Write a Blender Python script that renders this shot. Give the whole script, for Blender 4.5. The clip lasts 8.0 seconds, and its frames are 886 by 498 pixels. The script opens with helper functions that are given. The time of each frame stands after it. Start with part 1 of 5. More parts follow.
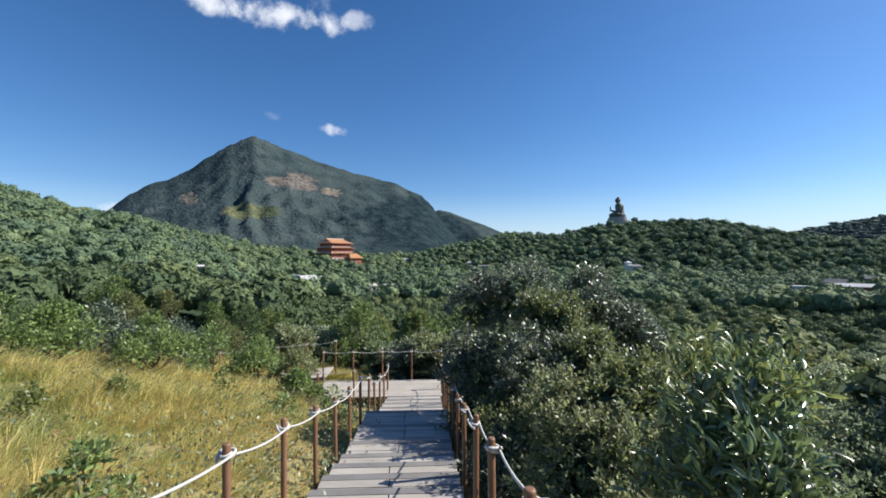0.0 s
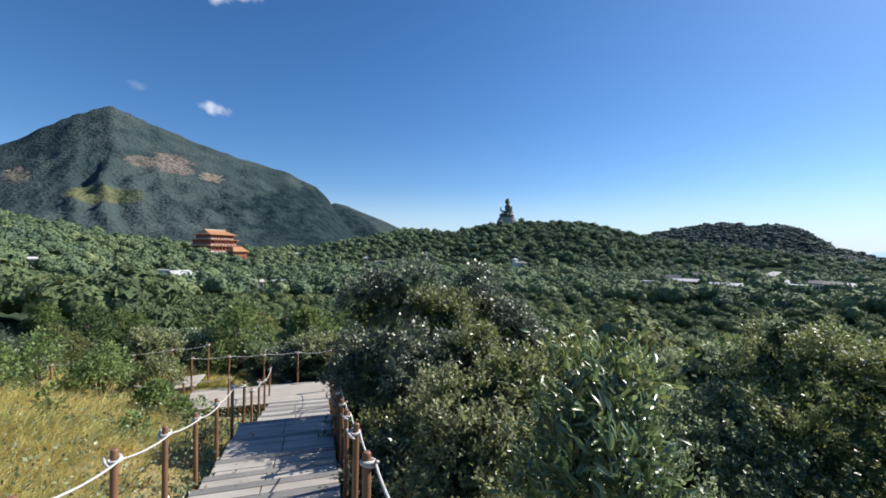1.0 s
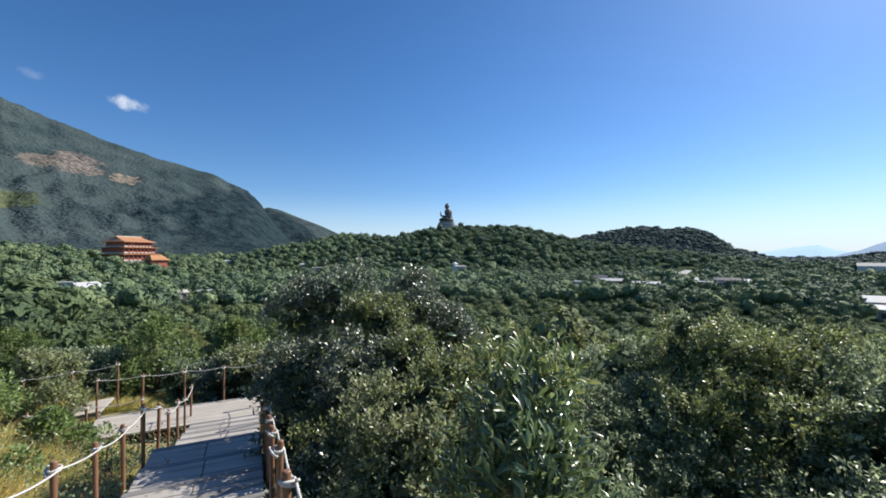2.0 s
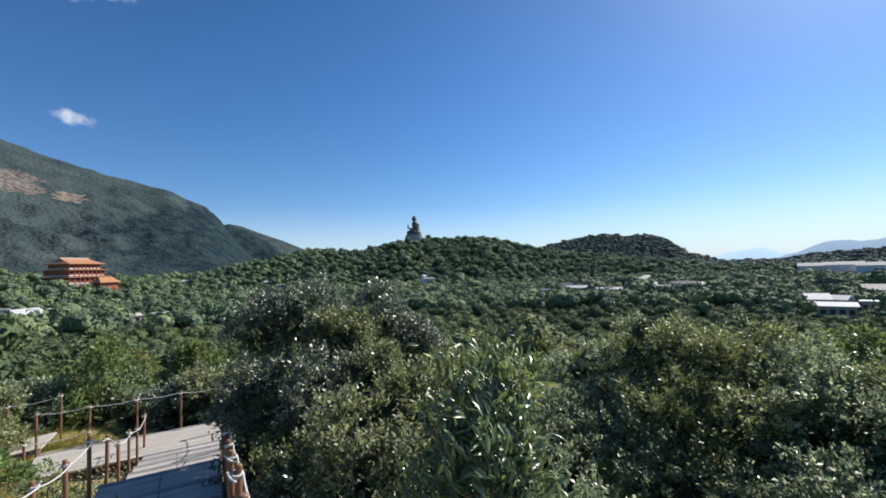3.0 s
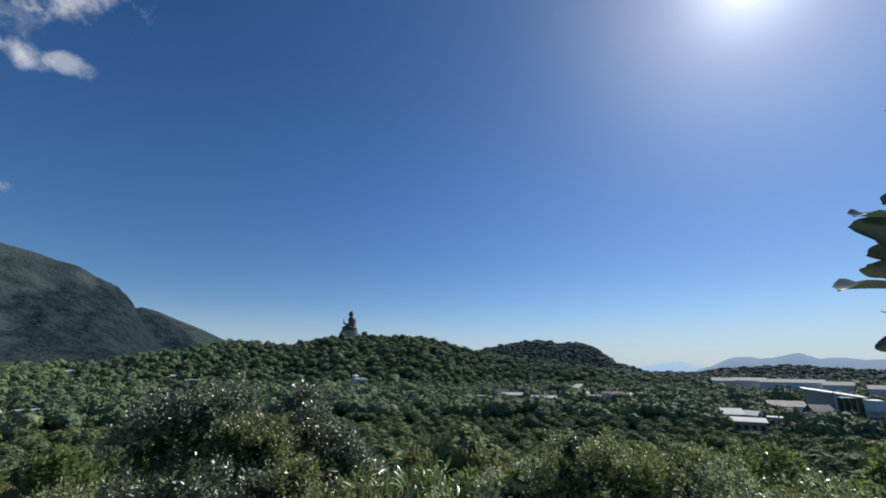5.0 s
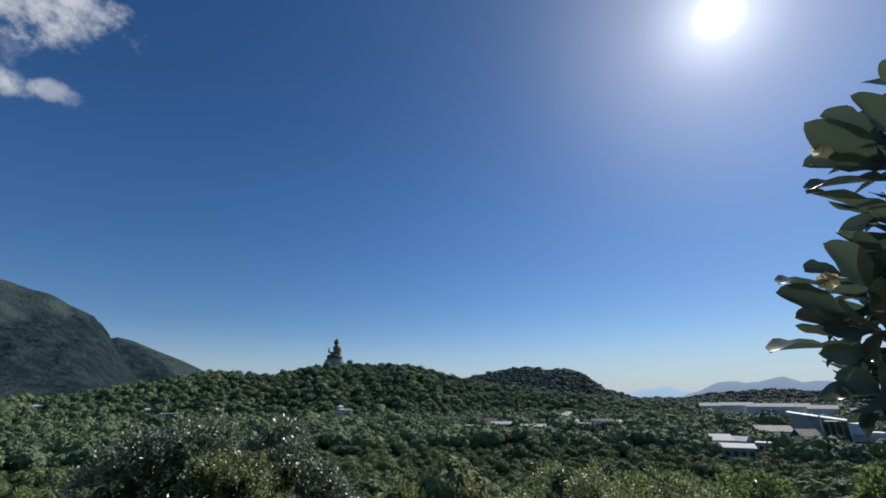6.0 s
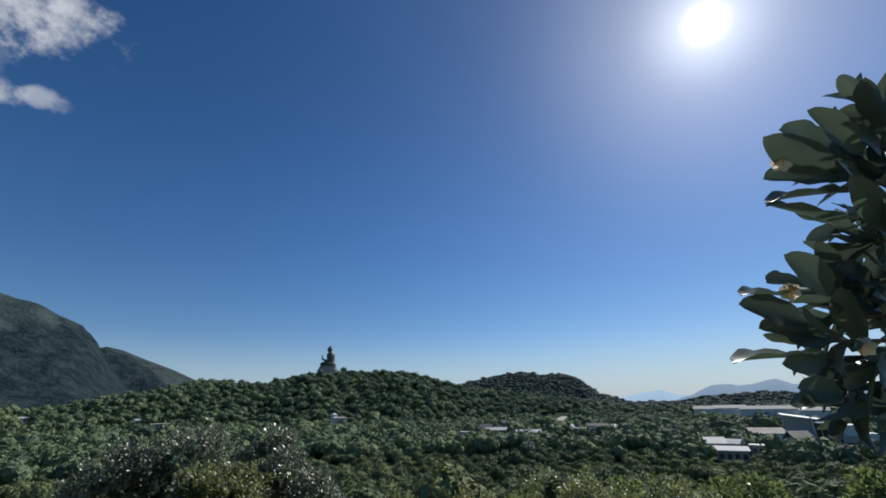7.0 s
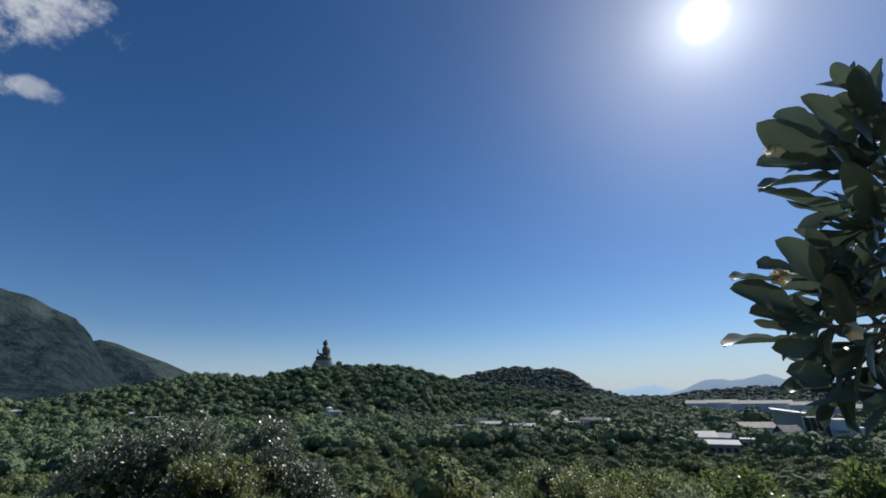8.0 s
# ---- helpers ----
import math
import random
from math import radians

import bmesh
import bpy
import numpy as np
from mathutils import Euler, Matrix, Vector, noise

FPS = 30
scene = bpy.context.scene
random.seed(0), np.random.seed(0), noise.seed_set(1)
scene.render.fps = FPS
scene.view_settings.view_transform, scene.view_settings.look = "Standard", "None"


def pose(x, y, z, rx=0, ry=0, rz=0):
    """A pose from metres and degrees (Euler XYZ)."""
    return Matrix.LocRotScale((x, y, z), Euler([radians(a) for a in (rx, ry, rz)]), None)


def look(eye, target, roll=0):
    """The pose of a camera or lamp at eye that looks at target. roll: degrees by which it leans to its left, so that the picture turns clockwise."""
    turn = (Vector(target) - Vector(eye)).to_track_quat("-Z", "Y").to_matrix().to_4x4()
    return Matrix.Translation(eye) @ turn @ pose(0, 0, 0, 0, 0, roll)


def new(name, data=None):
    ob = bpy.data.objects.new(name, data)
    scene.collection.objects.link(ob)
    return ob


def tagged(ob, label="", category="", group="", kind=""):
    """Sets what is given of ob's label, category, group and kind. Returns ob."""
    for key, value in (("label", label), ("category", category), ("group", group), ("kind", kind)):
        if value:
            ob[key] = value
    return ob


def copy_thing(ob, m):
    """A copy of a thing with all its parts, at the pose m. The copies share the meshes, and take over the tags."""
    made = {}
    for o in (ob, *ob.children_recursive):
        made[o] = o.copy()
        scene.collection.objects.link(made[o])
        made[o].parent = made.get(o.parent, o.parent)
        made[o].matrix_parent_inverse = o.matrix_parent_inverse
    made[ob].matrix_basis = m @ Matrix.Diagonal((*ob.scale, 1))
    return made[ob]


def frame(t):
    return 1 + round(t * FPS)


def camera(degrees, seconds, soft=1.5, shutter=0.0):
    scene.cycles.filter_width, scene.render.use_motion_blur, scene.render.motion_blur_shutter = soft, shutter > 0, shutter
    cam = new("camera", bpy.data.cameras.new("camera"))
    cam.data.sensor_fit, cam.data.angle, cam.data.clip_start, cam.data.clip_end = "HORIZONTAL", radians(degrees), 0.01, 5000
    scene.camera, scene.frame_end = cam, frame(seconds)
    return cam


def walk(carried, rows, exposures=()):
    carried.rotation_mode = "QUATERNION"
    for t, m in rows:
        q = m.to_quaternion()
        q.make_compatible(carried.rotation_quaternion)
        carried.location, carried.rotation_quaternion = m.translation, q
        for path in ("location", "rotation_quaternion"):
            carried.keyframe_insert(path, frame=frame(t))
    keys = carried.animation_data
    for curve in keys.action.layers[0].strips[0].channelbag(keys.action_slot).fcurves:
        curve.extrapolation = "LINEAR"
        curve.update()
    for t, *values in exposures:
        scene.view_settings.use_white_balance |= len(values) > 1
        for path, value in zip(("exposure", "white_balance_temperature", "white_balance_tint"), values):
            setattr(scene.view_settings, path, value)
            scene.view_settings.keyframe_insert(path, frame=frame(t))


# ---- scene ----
cam = camera(95.09, 8.0, soft=1.7)
walk(cam, [
    (0, pose(-0.001, 0.000, 1.800, 0, 0, 7.46) @ pose(0, 0, 0, 90.82) @ pose(0, 0, 0, 0, 0, -0.30)),
    (0.5, pose(0.040, 0.149, 1.794, 0, 0, 0.00) @ pose(0, 0, 0, 90.00) @ pose(0, 0, 0, 0, 0, 0.00)),
    (1, pose(0.107, 0.216, 1.816, 0, 0, -6.97) @ pose(0, 0, 0, 90.24) @ pose(0, 0, 0, 0, 0, 0.63)),
    (1.5, pose(0.168, 0.223, 1.824, 0, 0, -12.07) @ pose(0, 0, 0, 90.67) @ pose(0, 0, 0, 0, 0, 0.64)),
    (3, pose(0.264, 0.174, 1.801, 0, 0, -19.87) @ pose(0, 0, 0, 92.56) @ pose(0, 0, 0, 0, 0, -1.98)),
    (3.5, pose(0.272, 0.125, 1.818, 0, 0, -22.62) @ pose(0, 0, 0, 95.31) @ pose(0, 0, 0, 0, 0, -1.71)),
    (4, pose(0.266, 0.131, 1.851, 0, 0, -25.10) @ pose(0, 0, 0, 99.13) @ pose(0, 0, 0, 0, 0, -0.88)),
    (4.5, pose(0.272, 0.118, 1.880, 0, 0, -26.96) @ pose(0, 0, 0, 103.09) @ pose(0, 0, 0, 0, 0, -0.01)),
    (5, pose(0.258, 0.097, 1.896, 0, 0, -28.55) @ pose(0, 0, 0, 106.30) @ pose(0, 0, 0, 0, 0, 0.39)),
    (6.5, pose(0.278, 0.019, 1.947, 0, 0, -31.04) @ pose(0, 0, 0, 110.64) @ pose(0, 0, 0, 0, 0, -0.97)),
    (7, pose(0.293, 0.015, 1.947, 0, 0, -31.45) @ pose(0, 0, 0, 110.77) @ pose(0, 0, 0, 0, 0, -1.18)),
    (7.5, pose(0.294, 0.020, 1.943, 0, 0, -31.85) @ pose(0, 0, 0, 110.46) @ pose(0, 0, 0, 0, 0, -1.16)),
    (8, pose(0.297, 0.018, 1.932, 0, 0, -32.04) @ pose(0, 0, 0, 110.01) @ pose(0, 0, 0, 0, 0, -1.03)),
], exposures=[(0.0, 0.38), (1.0, 0.38), (3.0, 0.3), (4.5, -0.03), (5.2, -0.26), (6.3, -0.31), (8.0, -0.31)])

# ---- light ----
SUN_AZ, SUN_EL = radians(-73.0), radians(41.0)      # azimuths are counted to the left of +y
SUN_DIR = Vector((-math.sin(SUN_AZ) * math.cos(SUN_EL), math.cos(SUN_AZ) * math.cos(SUN_EL), math.sin(SUN_EL)))


def direction(az, el):
    a, e = radians(az), radians(el)
    return Vector((-math.sin(a) * math.cos(e), math.cos(a) * math.cos(e), math.sin(e)))


def build_world():
    world = bpy.data.worlds.new("sky")
    scene.world = world
    world.use_nodes = True
    nt = world.node_tree
    nt.nodes.clear()
    N, L = nt.nodes.new, nt.links.new
    out, bg = N("ShaderNodeOutputWorld"), N("ShaderNodeBackground")
    sky = N("ShaderNodeTexSky")
    sky.sky_type, sky.sun_disc = "NISHITA", False
    sky.sun_elevation, sky.sun_rotation = SUN_EL, -SUN_AZ
    sky.altitude, sky.air_density, sky.dust_density, sky.ozone_density = 500, 1.0, 0.2, 3.0
    coord = N("ShaderNodeTexCoord")
    grade = N("ShaderNodeHueSaturation")
    grade.inputs["Saturation"].default_value = 1.2
    cool = N("ShaderNodeMix")
    cool.data_type, cool.blend_type = "RGBA", "MULTIPLY"
    cool.inputs["Factor"].default_value = 1.0
    cool.inputs[7].default_value = (0.97, 1.0, 1.1, 1)
    L(sky.outputs[0], cool.inputs[6])
    L(cool.outputs[2], grade.inputs["Color"])
    # pale haze low over the horizon
    split = N("ShaderNodeSeparateXYZ")
    L(coord.outputs["Generated"], split.inputs[0])
    haze = N("ShaderNodeMapRange")
    haze.interpolation_type = "SMOOTHSTEP"
    haze.inputs["From Min"].default_value, haze.inputs["From Max"].default_value = -0.02, 0.16
    haze.inputs["To Min"].default_value, haze.inputs["To Max"].default_value = 0.75, 0.0
    L(split.outputs["Z"], haze.inputs["Value"])
    hazy = N("ShaderNodeMix")
    hazy.data_type = "RGBA"
    hazy.inputs[7].default_value = (4.9, 6.4, 8.2, 1)
    L(haze.outputs[0], hazy.inputs["Factor"])
    # the blue deepens upwards
    deep = N("ShaderNodeMapRange")
    deep.interpolation_type = "SMOOTHSTEP"
    deep.inputs["From Min"].default_value, deep.inputs["From Max"].default_value = 0.35, 0.75
    deep.inputs["To Min"].default_value, deep.inputs["To Max"].default_value = 1.0, 0.9
    L(split.outputs["Z"], deep.inputs["Value"])
    L(deep.outputs[0], grade.inputs["Value"])
    L(grade.outputs[0], hazy.inputs[6])
    # bright air round the sun
    dot = N("ShaderNodeVectorMath")
    dot.operation = "DOT_PRODUCT"
    dot.inputs[1].default_value = SUN_DIR
    L(coord.outputs["Generated"], dot.inputs[0])
    total = None
    for power, gain in ((6, 0.62), (36, 3.0), (300, 7.0), (4500, 50.0)):
        clamp = N("ShaderNodeMath")
        clamp.operation = "MAXIMUM"
        clamp.inputs[1].default_value = 0.0
        L(dot.outputs["Value"], clamp.inputs[0])
        p = N("ShaderNodeMath")
        p.operation = "POWER"
        p.inputs[1].default_value = power
        L(clamp.outputs[0], p.inputs[0])
        g = N("ShaderNodeMath")
        g.operation = "MULTIPLY_ADD"
        g.inputs[1].default_value = gain
        L(p.outputs[0], g.inputs[0])
        g.inputs[2].default_value = 0.0
        if total is not None:
            L(total, g.inputs[2])
        total = g.outputs[0]
    tint = N("ShaderNodeMix")
    tint.data_type, tint.blend_type = "RGBA", "ADD"
    tint.inputs["Factor"].default_value = 1.0
    glow = N("ShaderNodeVectorMath")
    glow.operation = "SCALE"
    glow.inputs[0].default_value = (0.98, 1.0, 0.98)
    L(total, glow.inputs["Scale"])
    L(hazy.outputs[2], tint.inputs[6])
    L(glow.outputs[0], tint.inputs[7])
    colour = tint.outputs[2]
    # small fair-weather clouds: direction, angular radius, stretch, density
    noise_tex = N("ShaderNodeTexNoise")
    noise_tex.inputs["Scale"].default_value, noise_tex.inputs["Detail"].default_value = 12.0, 10.0
    noise_tex.inputs["Roughness"].default_value = 0.62
    L(coord.outputs["Generated"], noise_tex.inputs["Vector"])
    for az, el, wide, high, dens in ((36.5, 29.6, 5.0, 2.2, 1.1), (31.0, 28.8, 4.6, 2.2, 1.1), (26.8, 29.2, 3.8, 2.1, 1.15), (23.4, 29.3, 2.6, 1.8, 1.0), (22.4, 16.6, 2.2, 1.0, 1.15), (19.2, 29.8, 2.6, 1.2, 0.6),
                                     (22.0, 37.2, 6.5, 4.6, 1.08), (27.0, 36.0, 6.0, 4.2, 1.05), (24.8, 31.4, 3.2, 2.2, 0.6), (30.4, 17.8, 1.3, 0.8, 0.2), (47.0, 5.4, 1.6, 0.8, 0.8)):
        c = direction(az, el)
        east = Vector((math.cos(radians(az)), math.sin(radians(az)), 0))
        up = east.cross(c)
        sub = N("ShaderNodeVectorMath")
        sub.operation = "SUBTRACT"
        sub.inputs[1].default_value = c
        L(coord.outputs["Generated"], sub.inputs[0])
        parts = []
        for axis, size in ((east, wide), (up, high)):
            d = N("ShaderNodeVectorMath")
            d.operation = "DOT_PRODUCT"
            d.inputs[1].default_value = axis / math.radians(size)
            L(sub.outputs[0], d.inputs[0])
            sq = N("ShaderNodeMath")
            sq.operation = "POWER"
            sq.inputs[1].default_value = 2.0
            ab = N("ShaderNodeMath")
            ab.operation = "ABSOLUTE"
            L(d.outputs["Value"], ab.inputs[0])
            L(ab.outputs[0], sq.inputs[0])
            parts.append(sq.outputs[0])
        r2 = N("ShaderNodeMath")
        L(parts[0], r2.inputs[0])
        L(parts[1], r2.inputs[1])
        m = N("ShaderNodeMath")          # noise against distance from the middle
        m.operation = "MULTIPLY_ADD"
        m.inputs[1].default_value = 3.6
        neg = N("ShaderNodeMath")
        neg.operation = "MULTIPLY_ADD"
        neg.inputs[1].default_value, neg.inputs[2].default_value = -0.85, -1.2
        L(r2.outputs[0], neg.inputs[0])
        L(noise_tex.outputs["Fac"], m.inputs[0])
        L(neg.outputs[0], m.inputs[2])
        ramp = N("ShaderNodeMapRange")
        ramp.interpolation_type = "SMOOTHSTEP"
        ramp.inputs["From Min"].default_value, ramp.inputs["From Max"].default_value = 0.0, 1.05
        ramp.inputs["To Max"].default_value = dens * 0.92
        L(m.outputs[0], ramp.inputs["Value"])
        near = N("ShaderNodeMath")       # only on this side of the sky
        near.operation = "LESS_THAN"
        near.inputs[1].default_value = 6.0
        L(r2.outputs[0], near.inputs[0])
        both = N("ShaderNodeMath")
        both.operation = "MULTIPLY"
        L(ramp.outputs[0], both.inputs[0])
        L(near.outputs[0], both.inputs[1])
        mix = N("ShaderNodeMix")
        mix.data_type = "RGBA"
        mix.inputs[7].default_value = (7.6, 8.0, 8.8, 1)
        L(both.outputs[0], mix.inputs["Factor"])
        L(colour, mix.inputs[6])
        colour = mix.outputs[2]
    bg.inputs["Strength"].default_value = 0.093
    L(colour, bg.inputs["Color"])
    L(bg.outputs[0], out.inputs["Surface"])
    sun = bpy.data.lights.new("sun", "SUN")
    sun.energy, sun.angle, sun.color = 5.0, radians(0.55), (1.0, 0.95, 0.86)
    lamp = new("sun", sun)
    lamp.matrix_world = look(SUN_DIR * 50, (0, 0, 0))


build_world()

# ---- materials ----


def material(name, base, alt, scale=4.0, rough=0.7, bump=0.0, bump_scale=30.0, metal=0.0, island=0.0, obj=0.0, through_light=0.0, gloss=0.5, fine=0.0, stretch=(1, 1, 1), coat=0.0):
    """Two colours mixed by large and fine noise; island or obj: how far single pieces vary in value; through_light: share of light let through leaves."""
    m = bpy.data.materials.new(name)
    m.use_nodes = True
    nt = m.node_tree
    N, L = nt.nodes.new, nt.links.new
    b = nt.nodes["Principled BSDF"]
    b.inputs["Roughness"].default_value, b.inputs["Metallic"].default_value = rough, metal
    b.inputs["Specular IOR Level"].default_value = gloss
    geo = N("ShaderNodeNewGeometry")
    mp = N("ShaderNodeMapping")
    mp.inputs["Scale"].default_value = stretch
    L(geo.outputs["Position"], mp.inputs["Vector"])
    n1 = N("ShaderNodeTexNoise")
    n1.inputs["Scale"].default_value, n1.inputs["Detail"].default_value = scale, 6.0
    L(mp.outputs[0], n1.inputs["Vector"])
    ramp = N("ShaderNodeMapRange")
    ramp.inputs["From Min"].default_value, ramp.inputs["From Max"].default_value = 0.3, 0.7
    L(n1.outputs["Fac"], ramp.inputs["Value"])
    mix = N("ShaderNodeMix")
    mix.data_type = "RGBA"
    mix.inputs[6].default_value, mix.inputs[7].default_value = (*base, 1), (*alt, 1)
    fac = ramp.outputs[0]
    if island:
        mean = N("ShaderNodeMix")
        mean.inputs["Factor"].default_value = 0.55
        L(fac, mean.inputs[2])
        L(geo.outputs["Random Per Island"], mean.inputs[3])
        fac = mean.outputs[0]
    L(fac, mix.inputs["Factor"])
    colour = mix.outputs[2]
    if fine:
        n2 = N("ShaderNodeTexNoise")
        n2.inputs["Scale"].default_value, n2.inputs["Detail"].default_value = scale * 14, 4.0
        L(mp.outputs[0], n2.inputs["Vector"])
        v = N("ShaderNodeMapRange")
        v.inputs["To Min"].default_value, v.inputs["To Max"].default_value = 1 - fine, 1 + fine
        L(n2.outputs["Fac"], v.inputs["Value"])
        hs = N("ShaderNodeHueSaturation")
        L(v.outputs[0], hs.inputs["Value"])
        L(colour, hs.inputs["Color"])
        colour = hs.outputs[0]
    if island or obj:
        v = N("ShaderNodeMapRange")
        spread = island or obj
        v.inputs["To Min"].default_value, v.inputs["To Max"].default_value = 1 - spread, 1 + spread
        if obj:
            info = N("ShaderNodeObjectInfo")
            L(info.outputs["Random"], v.inputs["Value"])
        else:
            L(geo.outputs["Random Per Island"], v.inputs["Value"])
        hs = N("ShaderNodeHueSaturation")
        L(v.outputs[0], hs.inputs["Value"])
        L(colour, hs.inputs["Color"])
        colour = hs.outputs[0]
    b.inputs["Coat Weight"].default_value, b.inputs["Coat Roughness"].default_value = coat, 0.3
    L(colour, b.inputs["Base Color"])
    if bump:
        n3 = N("ShaderNodeTexNoise")
        n3.inputs["Scale"].default_value, n3.inputs["Detail"].default_value = bump_scale, 5.0
        L(mp.outputs[0], n3.inputs["Vector"])
        bp = N("ShaderNodeBump")
        bp.inputs["Strength"].default_value = bump
        bp.inputs["Distance"].default_value = 1.5 / bump_scale
        L(n3.outputs["Fac"], bp.inputs["Height"])
        L(bp.outputs[0], b.inputs["Normal"])
    if through_light:
        tr = N("ShaderNodeBsdfTranslucent")
        bright = N("ShaderNodeHueSaturation")
        bright.inputs["Value"].default_value, bright.inputs["Saturation"].default_value = 1.35, 1.02
        bright.inputs["Hue"].default_value = 0.485
        L(colour, bright.inputs["Color"])
        L(bright.outputs[0], tr.inputs["Color"])
        ms = N("ShaderNodeMixShader")
        ms.inputs[0].default_value = through_light
        out = nt.nodes["Material Output"]
        L(b.outputs[0], ms.inputs[1])
        L(tr.outputs[0], ms.inputs[2])
        L(ms.outputs[0], out.inputs["Surface"])
    return m


LEAF_DARK = material("dark glossy leaves", (0.06, 0.09, 0.058), (0.18, 0.215, 0.125), 1.2, 0.45, island=0.7, through_light=0.25, gloss=1.0, coat=0.3)
LEAF_GREEN = material("green leaves", (0.145, 0.2, 0.11), (0.31, 0.365, 0.21), 0.8, 0.42, island=0.65, through_light=0.42, gloss=0.95)
LEAF_LIGHT = material("yellow green leaves", (0.16, 0.205, 0.06), (0.25, 0.275, 0.1), 0.8, 0.42, island=0.45, through_light=0.33)
LEAF_SHINY = material("long shiny leaves", (0.08, 0.13, 0.05), (0.2, 0.27, 0.11), 2.0, 0.34, island=0.6, through_light=0.3, gloss=0.95, coat=0.5)
LEAF_OLIVE = material("olive leaves", (0.155, 0.19, 0.09), (0.31, 0.335, 0.16), 0.8, 0.43, island=0.6, through_light=0.45, gloss=0.8)
LEAF_THICK = material("thick leathery leaves", (0.072, 0.108, 0.086), (0.105, 0.142, 0.105), 6.0, 0.36, obj=0.35, through_light=0.2, gloss=0.5)
# for leaves added inside shrubs: the inner shade is put into their dark green
LEAF_INNER = material("dark inner leaves", (0.07, 0.1, 0.055), (0.11, 0.145, 0.08), 2.0, 0.75, island=0.4, through_light=0.2, gloss=0.15)
TREE_DARK = material("dark tree foliage", (0.078, 0.13, 0.055), (0.14, 0.19, 0.075), 0.8, 0.7, island=0.4, through_light=0.4, gloss=0.3)
TREE_GREEN = material("green tree foliage", (0.12, 0.19, 0.065), (0.2, 0.26, 0.09), 0.8, 0.7, island=0.4, through_light=0.42, gloss=0.3)
TREE_BRIGHT = material("bright green leaves", (0.125, 0.205, 0.065), (0.25, 0.325, 0.115), 0.8, 0.5, island=0.55, through_light=0.4, gloss=0.6)
TREE_OLIVE = material("olive tree foliage", (0.14, 0.17, 0.07), (0.22, 0.23, 0.095), 0.8, 0.7, island=0.4, through_light=0.42, gloss=0.3)
GRASS = material("long dry grass", (0.5, 0.46, 0.115), (0.7, 0.585, 0.26), 0.45, 0.6, island=0.35, through_light=0.42)
GRASS_GREEN = material("green grass", (0.22, 0.29, 0.075), (0.4, 0.42, 0.14), 0.6, 0.6, island=0.35, through_light=0.4)
BARK = material("bark", (0.1, 0.075, 0.05), (0.2, 0.16, 0.12), 9.0, 0.85, 0.6, 60.0)
PLANK = material("weathered grey deck boards", (0.35, 0.315, 0.28), (0.46, 0.425, 0.38), 1.4, 0.75, 0.25, 45.0, obj=0.12, fine=0.16, stretch=(1, 4, 1))
PLANK_DARK = material("dark grey deck edging", (0.17, 0.162, 0.155), (0.24, 0.23, 0.22), 2.0, 0.75, 0.2, 45.0, obj=0.1, fine=0.16)
POST = material("brown painted steel posts", (0.2, 0.1, 0.055), (0.26, 0.135, 0.075), 5.0, 0.42, 0.1, 90.0, fine=0.2)
ROPE = material("white rope", (0.52, 0.5, 0.46), (0.66, 0.64, 0.6), 20.0, 0.8, 0.6, 160.0)
BRONZE = material("weathered bronze", (0.1, 0.105, 0.09), (0.15, 0.15, 0.125), 0.25, 0.55, 0.2, 3.0, gloss=0.4)
STONE = material("pale grey stone", (0.36, 0.35, 0.33), (0.46, 0.45, 0.42), 0.4, 0.8, 0.2, 4.0)
WALL_RED = material("red painted walls", (0.36, 0.1, 0.06), (0.45, 0.15, 0.09), 0.2, 0.75)
TILE_ORANGE = material("orange glazed roof tiles", (0.44, 0.19, 0.075), (0.54, 0.27, 0.12), 0.5, 0.4, 0.4, 3.0)
WHITE_WALL = material("white rendered wall", (0.68, 0.67, 0.64), (0.78, 0.77, 0.74), 0.3, 0.8, fine=0.08)
GREY_ROOF = material("pale grey roof sheet", (0.5, 0.5, 0.5), (0.62, 0.61, 0.6), 0.3, 0.5, fine=0.1)
SLATE = material("dark grey roof tiles", (0.11, 0.11, 0.115), (0.17, 0.165, 0.165), 0.3, 0.6, 0.3, 4.0)
BRICK_RED = material("red brown brickwork", (0.3, 0.13, 0.09), (0.36, 0.17, 0.12), 0.4, 0.8, 0.2, 8.0)
GLASS_DARK = material("dark window glass", (0.03, 0.035, 0.04), (0.05, 0.055, 0.06), 0.2, 0.1, gloss=0.8)
PAVING = material("pale paving", (0.46, 0.42, 0.36), (0.55, 0.5, 0.44), 0.15, 0.85, fine=0.12)
GRANITE = material("weathered granite", (0.2, 0.195, 0.185), (0.3, 0.29, 0.27), 0.25, 0.8, 0.3, 3.0, fine=0.2)
FLOWER = material("cream petals", (0.75, 0.7, 0.52), (0.85, 0.8, 0.65), 30.0, 0.6, island=0.1, through_light=0.4)
STAMEN = material("yellow stamens", (0.7, 0.42, 0.05), (0.8, 0.52, 0.08), 40.0, 0.7, island=0.15)


